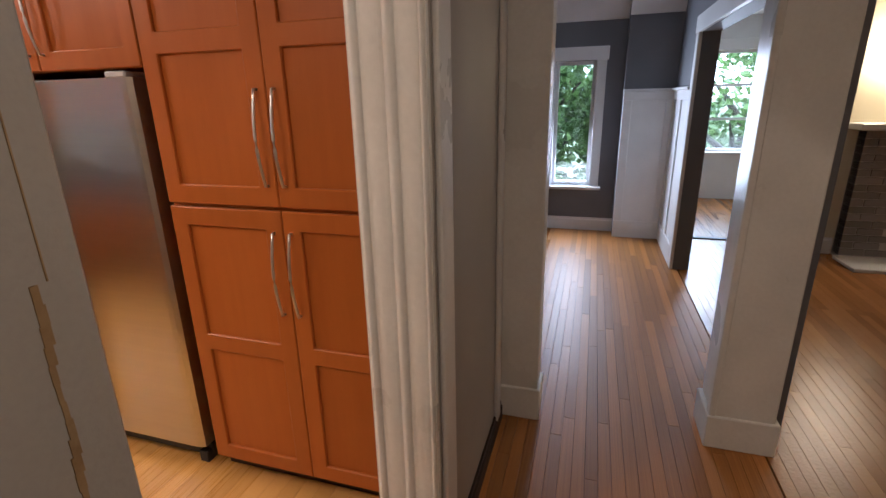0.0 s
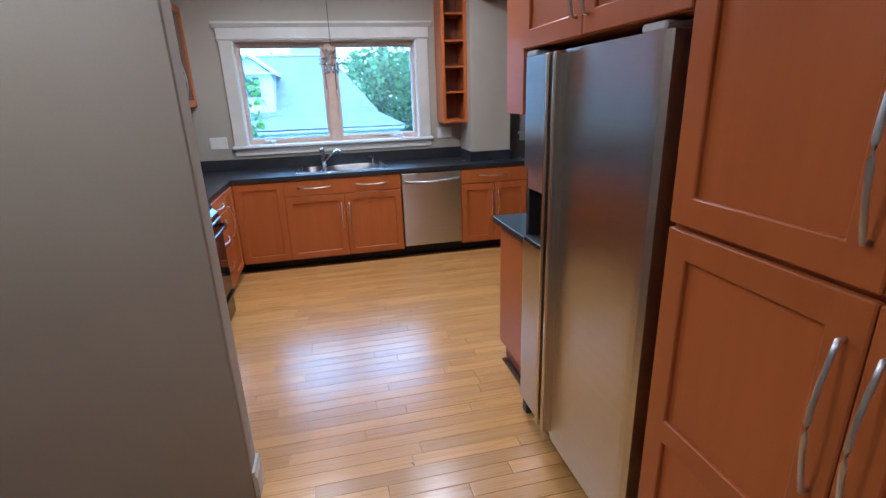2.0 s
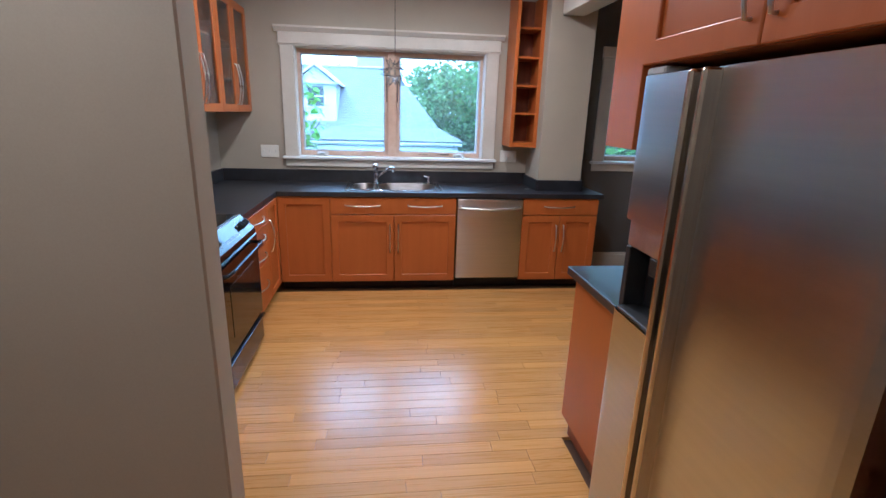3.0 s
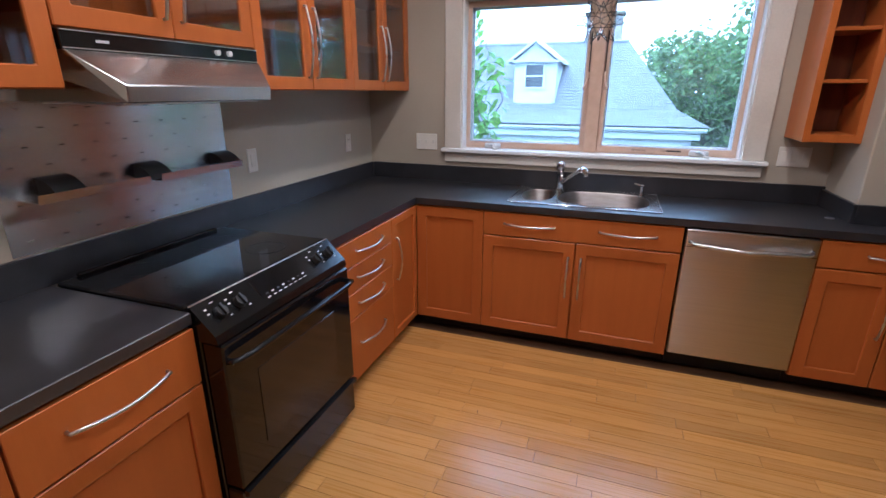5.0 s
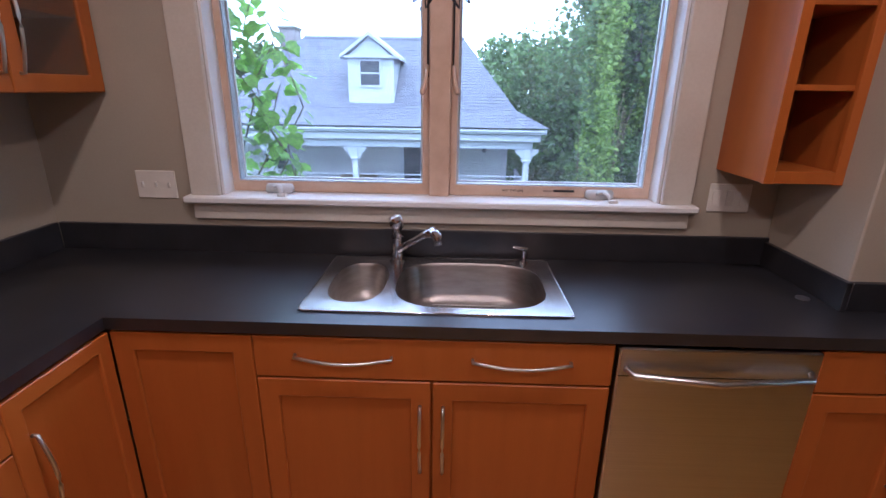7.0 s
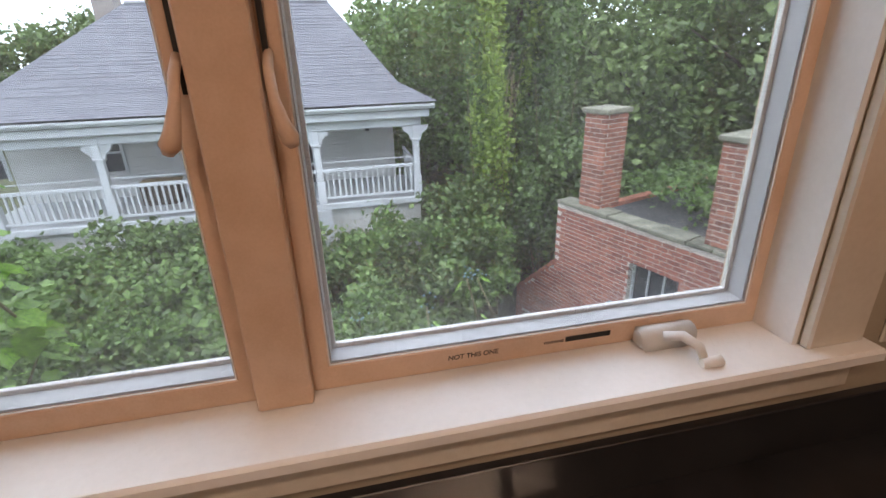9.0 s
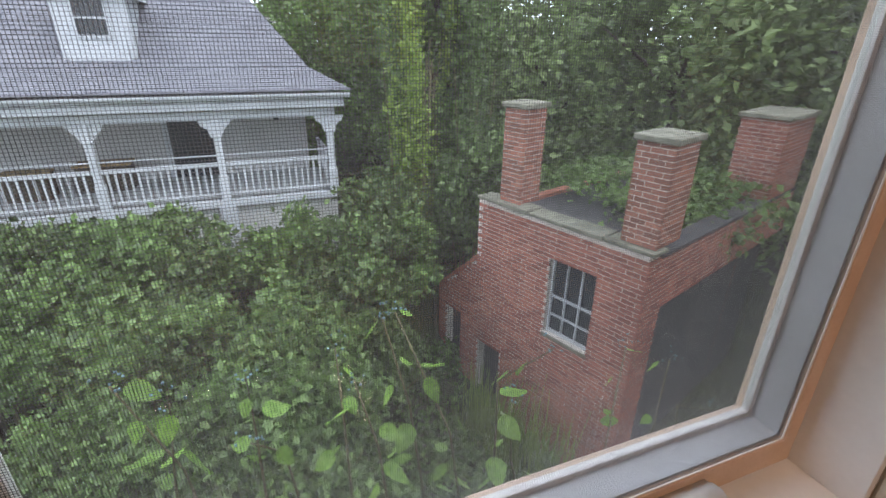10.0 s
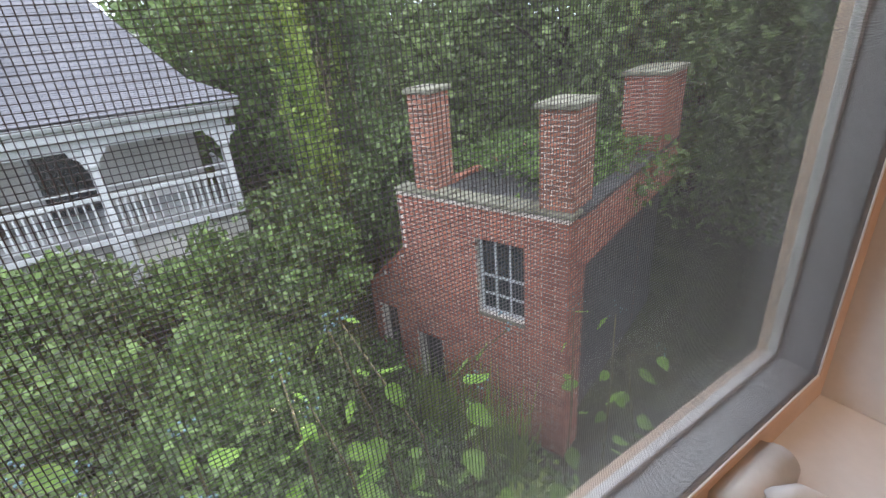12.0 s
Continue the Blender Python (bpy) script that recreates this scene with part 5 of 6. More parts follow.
bmesh.ops.recalc_face_normals(ground_bm, faces=ground_bm.faces[:])
setting("ground", ground_bm, SOIL, "dark leaf-strewn ground of the back yard", "ground")


def roof_face(name, parent, corners, course, material):
    """A shingled slope between eave (a, b) and top (d, c): overlapping rows of single shingles."""
    a, b, c, d = [Vector(p) for p in corners]
    rise = ((d + c) / 2 - (a + b) / 2).length
    n = int(rise / course)
    nrm = (b - a).cross(d - a).normalized()
    if nrm.z < 0:
        nrm = -nrm
    rng = random.Random(3)
    v = []
    for r in range(n):
        k0, k1 = r / n, min(1, (r + 1.15) / n)
        p0, p1 = a.lerp(d, k0), b.lerp(c, k0)
        q0, q1 = a.lerp(d, k1), b.lerp(c, k1)
        width = (p1 - p0).length
        m = max(1, int(width / 0.3))
        cuts = [0] + [(i + rng.uniform(-0.25, 0.25)) / m for i in range(1, m)] + [1]
        for s, e in zip(cuts, cuts[1:]):
            up = nrm * (0.010 + rng.uniform(0, 0.005))
            g = 0.006 / max(width, 0.1)
            v.append([p0.lerp(p1, s) + up, p0.lerp(p1, e - g) + up, q0.lerp(q1, e - g) + nrm * 0.004, q0.lerp(q1, s) + nrm * 0.004])
            v.append([p0.lerp(p1, s), p0.lerp(p1, e - g), p0.lerp(p1, e - g) + up, p0.lerp(p1, s) + up])
    return tagged(quads_np(name, [[tuple(p) for p in q] for q in v], material, parent), kind="stuff")


HX, HW = -16.0, -18.2  # porch front and house wall
DECK, EAVE = -1.40, 0.72
YR, YL = 2.5, -6.8
house = thing("white_house", pose(0, 0, 0), "white clapboard house with a porch and grey shingle roof", "house")
part("wall", boxed((-26, YL, -4.5), (HW, YR - 0.3, 0.75)), SIDING, house)
lo, hi = [], []
for k in range(20):
    z = DECK + k * 0.105
    lo.append((HW, YL, z))
    hi.append((HW + 0.018, YR - 0.3, z + 0.10))
tagged(boxes_np("clapboards", lo, hi, SIDING, house), kind="stuff")
part("porch_deck", boxed((HW, YL, DECK - 0.14), (HX + 0.1, YR + 0.05, DECK), 0.01), HOUSE_TRIM, house)
part("porch_skirt", boxed((HX - 0.1, YL, -2.9), (HX - 0.04, YR, DECK - 0.14)), SIDING, house)
part("porch_ceiling", boxed((HW, YL, 0.36), (HX + 0.05, YR + 0.05, 0.42)), HOUSE_TRIM, house)
part("porch_beam", boxed((HX - 0.10, YL, 0.20), (HX + 0.06, YR + 0.08, 0.40), 0.01), HOUSE_TRIM, house)
part("porch_beam", boxed((HW, YR - 0.08, 0.20), (HX - 0.10, YR + 0.08, 0.40), 0.01), HOUSE_TRIM, house)
part("fascia", boxed((HX + 0.06, YL, 0.40), (HX + 0.22, YR + 0.25, 0.56), 0.01), HOUSE_TRIM, house)
part("gutter", prism(bmesh.new(), [(0, 0), (0.10, 0.0), (0.14, 0.06), (0.14, 0.10), (0, 0.10)], YL, YR + 0.36), HOUSE_TRIM, house).matrix_basis = Matrix.Translation((HX + 0.20, 0, 0.58)) @ Matrix(((0, 1, 0, 0), (1, 0, 0, 0), (0, 0, 1, 0), (0, 0, 0, 1)))
E0, E1 = (HX + 0.3, EAVE), (HX - 1.5, 1.06)
YE = YR + 0.42
YB, RIDGE, RL, RR = YE - 0.6, 3.14, -4.3, 0.85  # roof break, ridge height and ends
# lower flared slope, then the steep slope, then the hip on the side
slopes = {
    "roof_lower": ((E0[0], YL - 0.4, EAVE), (E0[0], YE, EAVE), (E1[0], YB, E1[1]), (E1[0], YL + 0.2, E1[1])),
    "roof_upper": ((E1[0], YL + 0.2, E1[1]), (E1[0], YB, E1[1]), (-20.6, RR, RIDGE), (-20.6, RL, RIDGE)),
    "roof_side_lower": ((E0[0], YE, EAVE), (-27, YE, EAVE), (-26, YB, E1[1]), (E1[0], YB, E1[1])),
    "roof_side": ((E1[0], YB, E1[1]), (-26, YB, E1[1]), (-23, RR, RIDGE), (-20.6, RR, RIDGE)),
    "roof_far_lower": ((-27, YL - 0.4, EAVE), (E0[0], YL - 0.4, EAVE), (E1[0], YL + 0.2, E1[1]), (-26, YL + 0.2, E1[1])),
    "roof_far": ((-26, YL + 0.2, E1[1]), (E1[0], YL + 0.2, E1[1]), (-20.6, RL, RIDGE), (-23, RL, RIDGE)),
}
under = bmesh.new()
for name, corners in slopes.items():
    roof_face(name, house, corners, 0.15, SHINGLE)
    under.faces.new([under.verts.new(q) for q in corners])
part("roof_boards", under, SHINGLE, house)
part("roof_deck", boxed((-23, RL, RIDGE - 0.05), (-20.5, RR, RIDGE - 0.01)), SHINGLE, house)
part("ridge_trim", boxed((-20.7, RL, RIDGE - 0.01), (-20.5, RR + 0.03, RIDGE + 0.05), 0.01), HOUSE_TRIM, house)
# dormer
DX, DY0, DY1 = -17.72, -2.32, -1.06
part("dormer_body", boxed((-20.5, DY0, 1.15), (DX, DY1, 2.38)), HOUSE_TRIM, house)
part("dormer_skirt", boxed((DX, DY0 + 0.1, 1.12), (DX + 0.03, DY1 - 0.1, 1.48), 0.004), HOUSE_TRIM, house)
dw = part("dormer_window", boxed((DX + 0.002, -1.98, 1.66), (DX + 0.012, -1.44, 2.30)), DARK_PANE, house)
fr = bmesh.new()
for a, b, c, d in ((-2.03, -1.97, 1.62, 2.34), (-1.45, -1.39, 1.62, 2.34), (-1.97, -1.45, 2.29, 2.34), (-1.97, -1.45, 1.62, 1.67), (-1.97, -1.45, 1.96, 2.0)):
    box(fr, (DX, a, c), (DX + 0.035, b, d))
part("frame", fr, HOUSE_TRIM, dw)
gab = bmesh.new()
prism(gab, [(-2.34, 2.38), (-1.08, 2.38), (-1.71, 2.92)], -20.5, DX + 0.02)
part("dormer_gable", gab, HOUSE_TRIM, house)
for s in (-1, 1):
    eav = bmesh.new()
    prism(eav, [(-1.71, 3.03), (-1.71, 2.93), (-1.71 + s * 0.80, 2.34), (-1.71 + s * 0.80, 2.43)], -20.8, DX + 0.14)
    part("dormer_roof", eav, HOUSE_TRIM, house)
part("dormer_cornice", boxed((DX, DY0 - 0.08, 2.36), (DX + 0.12, DY1 + 0.08, 2.43), 0.008), HOUSE_TRIM, house)
# far chimneys on the roof, in grey brick that paints in the distance haze
for x, y, z, half in ((-21.5, 0.02, 4.05, 0.6), (-22.5, -5.4, 3.55, 0.28)):
    c = part("chimney", boxed((x - 0.35, y - half, 2.2), (x + 0.35, y + half, z), 0.01), HEARTH_HAZE_BRICK, house)
    part("chimney_cap", boxed((x - 0.4, y - half - 0.05, z), (x + 0.4, y + half + 0.05, z + 0.08), 0.01), STONE, c)
# porch posts with brackets, rail and balusters
posts = [YR - 0.05, 0.27, -1.85, -3.95, -6.05, -8.15]
for y in posts:
    b = bmesh.new()
    box(b, (HX - 0.07, y - 0.07, DECK), (HX + 0.07, y + 0.07, 0.2), 0.01)
    box(b, (HX - 0.09, y - 0.09, DECK), (HX + 0.09, y + 0.09, DECK + 0.5), 0.01)
    box(b, (HX - 0.10, y - 0.10, -0.12), (HX + 0.10, y + 0.10, -0.06), 0.01)
    p = part("porch_post", b, HOUSE_TRIM, house)
    for s in (-1, 1):
        br = bmesh.new()
        prism(br, [(y + s * 0.07, 0.20), (y + s * 0.30, 0.20), (y + s * 0.26, 0.10), (y + s * 0.15, 0.02), (y + s * 0.11, -0.12), (y + s * 0.07, -0.14)], HX - 0.03, HX + 0.03)
        part("bracket", br, HOUSE_TRIM, p)
    if y < 2:
        part("pier", boxed((HX - 0.12, y - 0.16, -2.9), (HX + 0.13, y + 0.16, DECK - 0.141)), HOUSE_TRIM, p)
for z0, z1 in ((-0.70, -0.63), (-1.31, -1.26)):
    part("rail", boxed((HX - 0.035, YL, z0), (HX + 0.035, YR - 0.12, z1), 0.006), HOUSE_TRIM, house)
    part("rail", boxed((HW, YR - 0.085, z0), (HX - 0.08, YR - 0.015, z1), 0.006), HOUSE_TRIM, house)
part("upper_rail", boxed((HX - 0.015, YL, -0.50), (HX + 0.015, YR - 0.12, -0.475)), HOUSE_TRIM, house)
bal_me = bpy.data.meshes.new("baluster")
bb = boxed((-0.018, -0.018, -1.26), (0.018, 0.018, -0.70))
bb.to_mesh(bal_me)
bb.free()
bal_me.materials.append(HOUSE_TRIM)
for k in range(84):
    y = YR - 0.2 - k * 0.125
    if min(abs(y - q) for q in posts) > 0.11:
        o = new("baluster", bal_me)
        o.parent, o.location = house, (HX, y, 0)
for k in range(17):
    o = new("baluster", bal_me)
    o.parent, o.location = house, (HX - 0.2 - k * 0.12, YR - 0.05, 0)
# door and windows under the porch
dr = part("door", boxed((HW + 0.019, -0.85, DECK), (HW + 0.05, 0.05, 0.30), 0.004), DARK_PANE, house, "dark glazed porch door")
for a, b in ((-0.97, -0.85), (0.05, 0.17)):
    part("frame", boxed((HW + 0.019, a, DECK), (HW + 0.07, b, 0.34), 0.004), HOUSE_TRIM, dr)
for y in (-4.7, -7.2):
    wn = part("window", boxed((HW + 0.019, y - 0.3, -0.75), (HW + 0.04, y + 0.3, 0.15)), DARK_PANE, house)
    for a, b in ((y - 0.38, y - 0.3), (y + 0.3, y + 0.38)):
        part("frame", boxed((HW + 0.019, a, -0.8), (HW + 0.06, b, 0.22), 0.004), HOUSE_TRIM, wn)
    part("frame", boxed((HW + 0.019, y - 0.3, -0.32), (HW + 0.055, y + 0.3, -0.27)), HOUSE_TRIM, wn)
lan = part("wall_lantern", boxed((HW + 0.02, 1.45, -0.15), (HW + 0.14, 1.57, 0.05), 0.01), DARK_PANE, house)
part("lantern_cap", boxed((HW + 0.02, 1.42, 0.05), (HW + 0.17, 1.60, 0.08), 0.01), TAR_AND_SHADE, lan)
for x, y, w_, h_ in ((-17.6, -2.6, 1.0, 0.55), (-17.3, -3.8, 0.8, 0.5)):
    ch = thing("porch_crate", pose(x, y, DECK), "brown wooden box standing on the porch", "box")
    part("body", boxed((-0.25, 0, 0.001), (0.25, w_, h_), 0.02), BARK, ch)
    part("lid", boxed((-0.28, -0.03, h_), (0.28, w_ + 0.03, h_ + 0.04), 0.01), PEEL, ch)

# brick outbuilding: local x along the wall away from the near corner, local y into the building
UA = math.degrees(math.atan2(-0.3137, -0.9495))
ruin = thing("brick_outbuilding", pose(-10.27, 5.99, 0, 0, 0, UA), "roofless red brick outbuilding with chimneys", "outbuilding")
# with this turn local +y would face the yard, so the body lies at negative y
OPEN = [(0.80, 1.74, -3.28, -1.78), (2.76, 3.42, -6.6, -4.30), (3.98, 4.5, -5.4, -3.92)]
L, BASE, TOP = 4.75, -6.9, -1.14


def top_at(x):
    """Top of the long wall: level, then a raked end."""
    return TOP if x < 3.55 else -2.45 - 0.92 * (x - 3.6)


BR, CO = 0.238, 0.080


def lay(lo, hi, x0, x1, z0, z1, at, depth, topf=None, holes=()):
    """Running bond in the plane of local x; at(x0, x1, z) gives the two corners."""
    rng = random.Random(int(1000 * abs(x0 + z0)) + 5)
    r = 0
    z = z0
    while z < z1 - 0.02:
        x = x0 - (BR / 2 if r % 2 else 0)
        while x < x1:
            a, b = max(x, x0), min(x + BR - 0.013, x1)
            for h in holes:
                if h[2] < z + CO / 2 < h[3]:
                    if a < h[0] < b:
                        b = h[0]
                    elif a < h[1] < b:
                        a = h[1]
            mid = (a + b) / 2
            inside = any(h[0] < mid < h[1] and h[2] < z + CO / 2 < h[3] for h in holes)
            if b - a > 0.04 and not inside and (topf is None or z + CO < topf(mid)):
                j = rng.uniform(0.001, 0.005)
                p, q = at(a, b, z, j, depth)
                lo.append(p)
                hi.append(q)
            x += BR
        z += CO
        r += 1


def face_front(y):
    return lambda a, b, z, j, d: ((a, y - d, z), (b, y + j, z + CO - 0.014))


def face_side(x, sign):
    return lambda a, b, z, j, d: ((x - d, a, z), (x + j, b, z + CO - 0.014)) if sign > 0 else ((x - j, a, z), (x + d, b, z + CO - 0.014))


lo, hi = [], []
lay(lo, hi, 0, L, BASE, TOP, face_front(0.0), 0.05, top_at, OPEN)
lay(lo, hi, -6.2, -0.012, BASE, TOP - 0.1, face_side(0.0, -1), 0.05, None, [(-6.3, -0.62, -9, -2.15)])
tagged(boxes_np("brickwork", lo, hi, BRICK, ruin), kind="stuff")
bm = bmesh.new()
xs = [0.03, 0.80, 1.74, 2.76, 3.42, 3.55, 3.7, 3.84, 3.98, 4.11, 4.24, 4.37, 4.5, 4.62, L - 0.02]
for a, b in zip(xs, xs[1:]):
    mid = (a + b) / 2
    spans = [(BASE, top_at(b) - 0.02 if a > 3.5 else TOP - 0.02)]
    for h in OPEN:
        if h[0] - 1e-6 <= a and b <= h[1] + 1e-6:
            s = spans.pop()
            spans += [(s[0], h[2]), (h[3], s[1])] if h[2] > s[0] else [(h[3], s[1])]
    for z0, z1 in spans:
        if z1 > z0:
            box(bm, (a, -0.30, z0), (b, -0.002, z1))
box(bm, (0.002, -0.62, BASE), (0.30, -0.03, TOP - 0.12))
box(bm, (0.002, -6.2, -2.15), (0.30, -0.62, TOP - 0.12))
part("wall_core", bm, MORTAR, ruin)
part("parapet_cap", boxed((-0.02, -6.22, TOP - 0.118), (0.34, -0.31, TOP - 0.05), 0.01), TAR_AND_SHADE, ruin, "dark weathered parapet capping")
part("back_wall", boxed((3.3, -4.9, BASE), (3.5, -0.31, TOP - 0.2)), BRICK_ONE, ruin)
part("back_wall", boxed((0.31, -4.9, BASE), (3.3, -4.7, TOP - 0.2)), BRICK_ONE, ruin)
part("tar_roof", boxed((0.31, -4.7, -1.5), (3.3, -0.31, -1.42)), TAR_AND_SHADE, ruin, "dark flat tar roof")
rng = random.Random(4)
x = -0.06
while x < 3.5:
    n = min(x + rng.uniform(0.35, 0.7), 3.56)
    part("coping_stone", boxed((x + 0.006, -0.36, TOP + 0.002), (n - 0.006, 0.06 + rng.uniform(-0.02, 0.02), TOP + 0.07 + rng.uniform(-0.015, 0.02)), 0.012), STONE, ruin)
    x = n
rake = part("raked_coping", boxed((-0.02, -0.33, -0.05), (1.62, 0.02, 0.025), 0.012), BRICK_ONE, ruin, "brick capping on the raked wall end")
rake.matrix_basis = Matrix.Translation((3.52, 0, -2.36)) @ Matrix.Rotation(math.atan(0.92), 4, "Y")
# window of the outbuilding
wn = part("window", boxed((0.80, -0.16, -3.28), (1.74, -0.14, -1.78)), DARK_PANE, ruin)
fr = bmesh.new()
for a, b, c, d in ((0.80, 0.84, -3.28, -1.78), (1.70, 1.74, -3.28, -1.78), (0.84, 1.70, -3.28, -3.22), (0.84, 1.70, -1.83, -1.78), (0.84, 1.70, -2.55, -2.51), (0.84, 1.70, -2.92, -2.89), (1.11, 1.135, -3.22, -1.83), (1.405, 1.43, -3.22, -1.83)):
    box(fr, (a, -0.14, c), (b, -0.10, d))
part("window_frame", fr, HOUSE_TRIM, wn, "peeling white sash bars")
part("window_sill", boxed((0.78, -0.14, -3.35), (1.76, 0.03, -3.285), 0.008), STONE, wn)
# Dark sheets painted as the shade inside two doorways and the bay.
part("doorway", boxed((2.76, -0.26, -6.6), (3.42, -0.24, -4.30)), TAR_AND_SHADE, ruin, "dark sheet painted as shade in the open doorway")
part("doorway", boxed((3.98, -0.26, -5.4), (4.5, -0.24, -3.92)), TAR_AND_SHADE, ruin, "dark sheet painted as shade in the open doorway")
part("shadowed_bay", boxed((0.31, -6.2, BASE), (0.36, -0.62, -2.15)), TAR_AND_SHADE, ruin, "dark sheet painted as shade in the open bay")
# chimneys, brick by brick
brick_me = bpy.data.meshes.new("brick")
bb = boxed((-0.5, -0.5, -0.5), (0.5, 0.5, 0.5), 0.03)
bb.to_mesh(brick_me)
bb.free()
brick_me.materials.append(BRICK_ONE)


def chimney(x0, x1, y0, y1, z0, z1, single):
    c = part("chimney", boxed((x0 + 0.010, y0 + 0.010, z0), (x1 - 0.010, y1 - 0.010, z1)), MORTAR, ruin)
    lo, hi = [], []
    lay(lo, hi, x0, x1, z0, z1, face_front(y1 - 0.008), 0.05)
    lay(lo, hi, y0, y1 - 0.06, z0, z1, face_side(x0 + 0.008, -1), 0.05)
    if single:
        for a, b in zip(lo, hi):
            o = new("brick", brick_me)
            o.parent = c
            o.location = [(p + q) / 2 for p, q in zip(a, b)]
            o.scale = [abs(q - p) for p, q in zip(a, b)]
    else:
        tagged(boxes_np("brickwork", lo, hi, BRICK, c), kind="stuff")
    lo, hi = [], []
    lay(lo, hi, y0, y1 - 0.06, z0, z1, face_side(x1 - 0.008, 1), 0.05)
    tagged(boxes_np("brickwork", lo, hi, BRICK, c), kind="stuff")
    part("cap", boxed((x0 - 0.05, y0 - 0.05, z1), (x1 + 0.05, y1 + 0.05, z1 + 0.09), 0.015), STONE, c, "mossy stone slab cap")
    return c


chimney(2.60, 3.08, -0.62, -0.06, TOP + 0.08, 0.62, True)
chimney(0.0, 0.56, -0.80, -0.06, TOP + 0.08, 0.44, True)
chimney(0.0, 0.85, -6.15, -4.5, TOP - 0.05, 0.36, False)


# ---- plants ----
def blob_points(centre, radius, n, squash=(1, 1, 1), shell=0.55, lump=0.35):
    """Places spread through an uneven crown, thicker near its skin, in clumps with gaps."""
    out = np.zeros((0, 3))
    clumps = max(6, int(n / 140))
    d = RNG.normal(size=(clumps, 3))
    d /= np.linalg.norm(d, axis=1)[:, None]
    r = RNG.uniform(shell, 1.0, clumps) * (1 + lump * np.sin(d[:, 0] * 3 + 1) * np.cos(d[:, 1] * 4 + d[:, 2] * 3))
    cc = d * r[:, None]
    k = RNG.integers(0, clumps, n)
    p = cc[k] + RNG.normal(size=(n, 3)) * (0.5 / clumps ** (1 / 3))
    return np.asarray(centre) + p * radius * np.asarray(squash)


def tree(name, base, height, crown, radius, n, leaf, material, label, squash=(1, 1, 1.2), trunk_r=0.22, sub=7):
    w = thing(name, pose(*base), label, "tree")
    b = bmesh.new()
    rng = random.Random(int(abs(base[0] * 100 + base[1] * 10)))
    pts = [(0.12 * math.sin(k * 1.3), 0.12 * math.cos(k * 1.7) - 0.12, height * k / 6) for k in range(7)]
    tube(b, pts, [trunk_r * (1 - 0.13 * k) for k in range(7)], 10)
    for k in range(sub):
        a = math.tau * k / sub + rng.uniform(-0.3, 0.3)
        z = height * rng.uniform(0.45, 0.95)
        r = radius * rng.uniform(0.6, 0.95)
        tube(b, [(0, 0, z), (math.cos(a) * r * 0.5, math.sin(a) * r * 0.5, z + r * 0.35), (math.cos(a) * r, math.sin(a) * r, z + r * 0.6)], [trunk_r * 0.4, trunk_r * 0.25, 0.02], 6)
    part("trunk", b, BARK, w)
    c = np.concatenate([blob_points(np.array(q) - np.array(base), rad, int(n * f), squash) for q, rad, f in crown])
    tagged(leaves_np("crown", c, leaf, material, w), kind="stuff")
    return w


def shrub(name, base, points, leaf, material, label, stems=6, reach=0.8):
    if base[0] > -60:
        base = (base[0], base[1], ground_z(base[0], base[1]))
    w = thing(name, pose(*base), label, "shrub")
    b = bmesh.new()
    rise = max(reach, float(np.mean(np.asarray(points)[:, 2])) - base[2])
    rng = random.Random(int(abs(base[0] * 31 + base[1] * 17)))
    for k in range(stems):
        a = rng.uniform(0, math.tau)
        tube(b, [(0, 0, -0.3), (math.cos(a) * reach * 0.4, math.sin(a) * reach * 0.4, rise * 0.6), (math.cos(a) * reach, math.sin(a) * reach, rise * 1.1)], [0.03, 0.02, 0.006], 5)
    part("stems", b, STEM, w)
    tagged(leaves_np("foliage", np.asarray(points) - np.asarray(base), leaf, material, w), kind="stuff")
    return w


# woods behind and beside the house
# Most crowns take the lightened leaf copy that paints in their brightness.
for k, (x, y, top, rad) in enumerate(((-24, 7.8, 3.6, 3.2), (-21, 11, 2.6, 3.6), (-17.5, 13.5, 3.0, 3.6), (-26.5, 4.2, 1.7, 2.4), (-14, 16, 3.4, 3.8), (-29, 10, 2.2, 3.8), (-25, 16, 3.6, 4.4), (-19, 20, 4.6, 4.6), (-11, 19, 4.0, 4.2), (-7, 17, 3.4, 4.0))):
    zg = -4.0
    tree("tree", (x, y, zg), top + 2.5, [((x, y, top - 0.6), rad, 0.45), ((x + 0.9, y - 1.2, top - 3.2), rad * 0.95, 0.35), ((x - 0.5, y + 1.0, top - 5.6), rad * 0.8, 0.2)], rad, 15000, 0.26, LEAF_LIFTED if k % 3 else LEAF_MID, "tall broad-leaved tree in full dark green leaf")
# ivy-clad trunk between house and outbuilding
ivy = [((-17.0, 5.2, z), r, 1 / 7) for z, r in ((-3.4, 1.9), (-2.0, 1.7), (-0.6, 1.5), (0.8, 1.5), (2.2, 1.6), (3.6, 1.8), (5.0, 2.0))]
tree("ivy_clad_tree", (-17.0, 5.2, -4.4), 9.5, ivy, 1.5, 30000, 0.17, LEAF_MID, "tree trunk wrapped in hanging green ivy", (0.75, 0.75, 1.0))
p = np.stack([RNG.normal(-16.0, 0.25, 3500), RNG.normal(4.15, 0.16, 3500), RNG.uniform(-1.2, 3.6, 3500)], 1)
shrub("climbing_vine", (-16.0, 4.15, -3.9), p, 0.15, LEAF_LIGHT, "bright green vine hanging in a column", 3)
p = blob_points((-15.1, 5.3, -1.3), 1.25, 9000, (0.8, 0.85, 1.3))
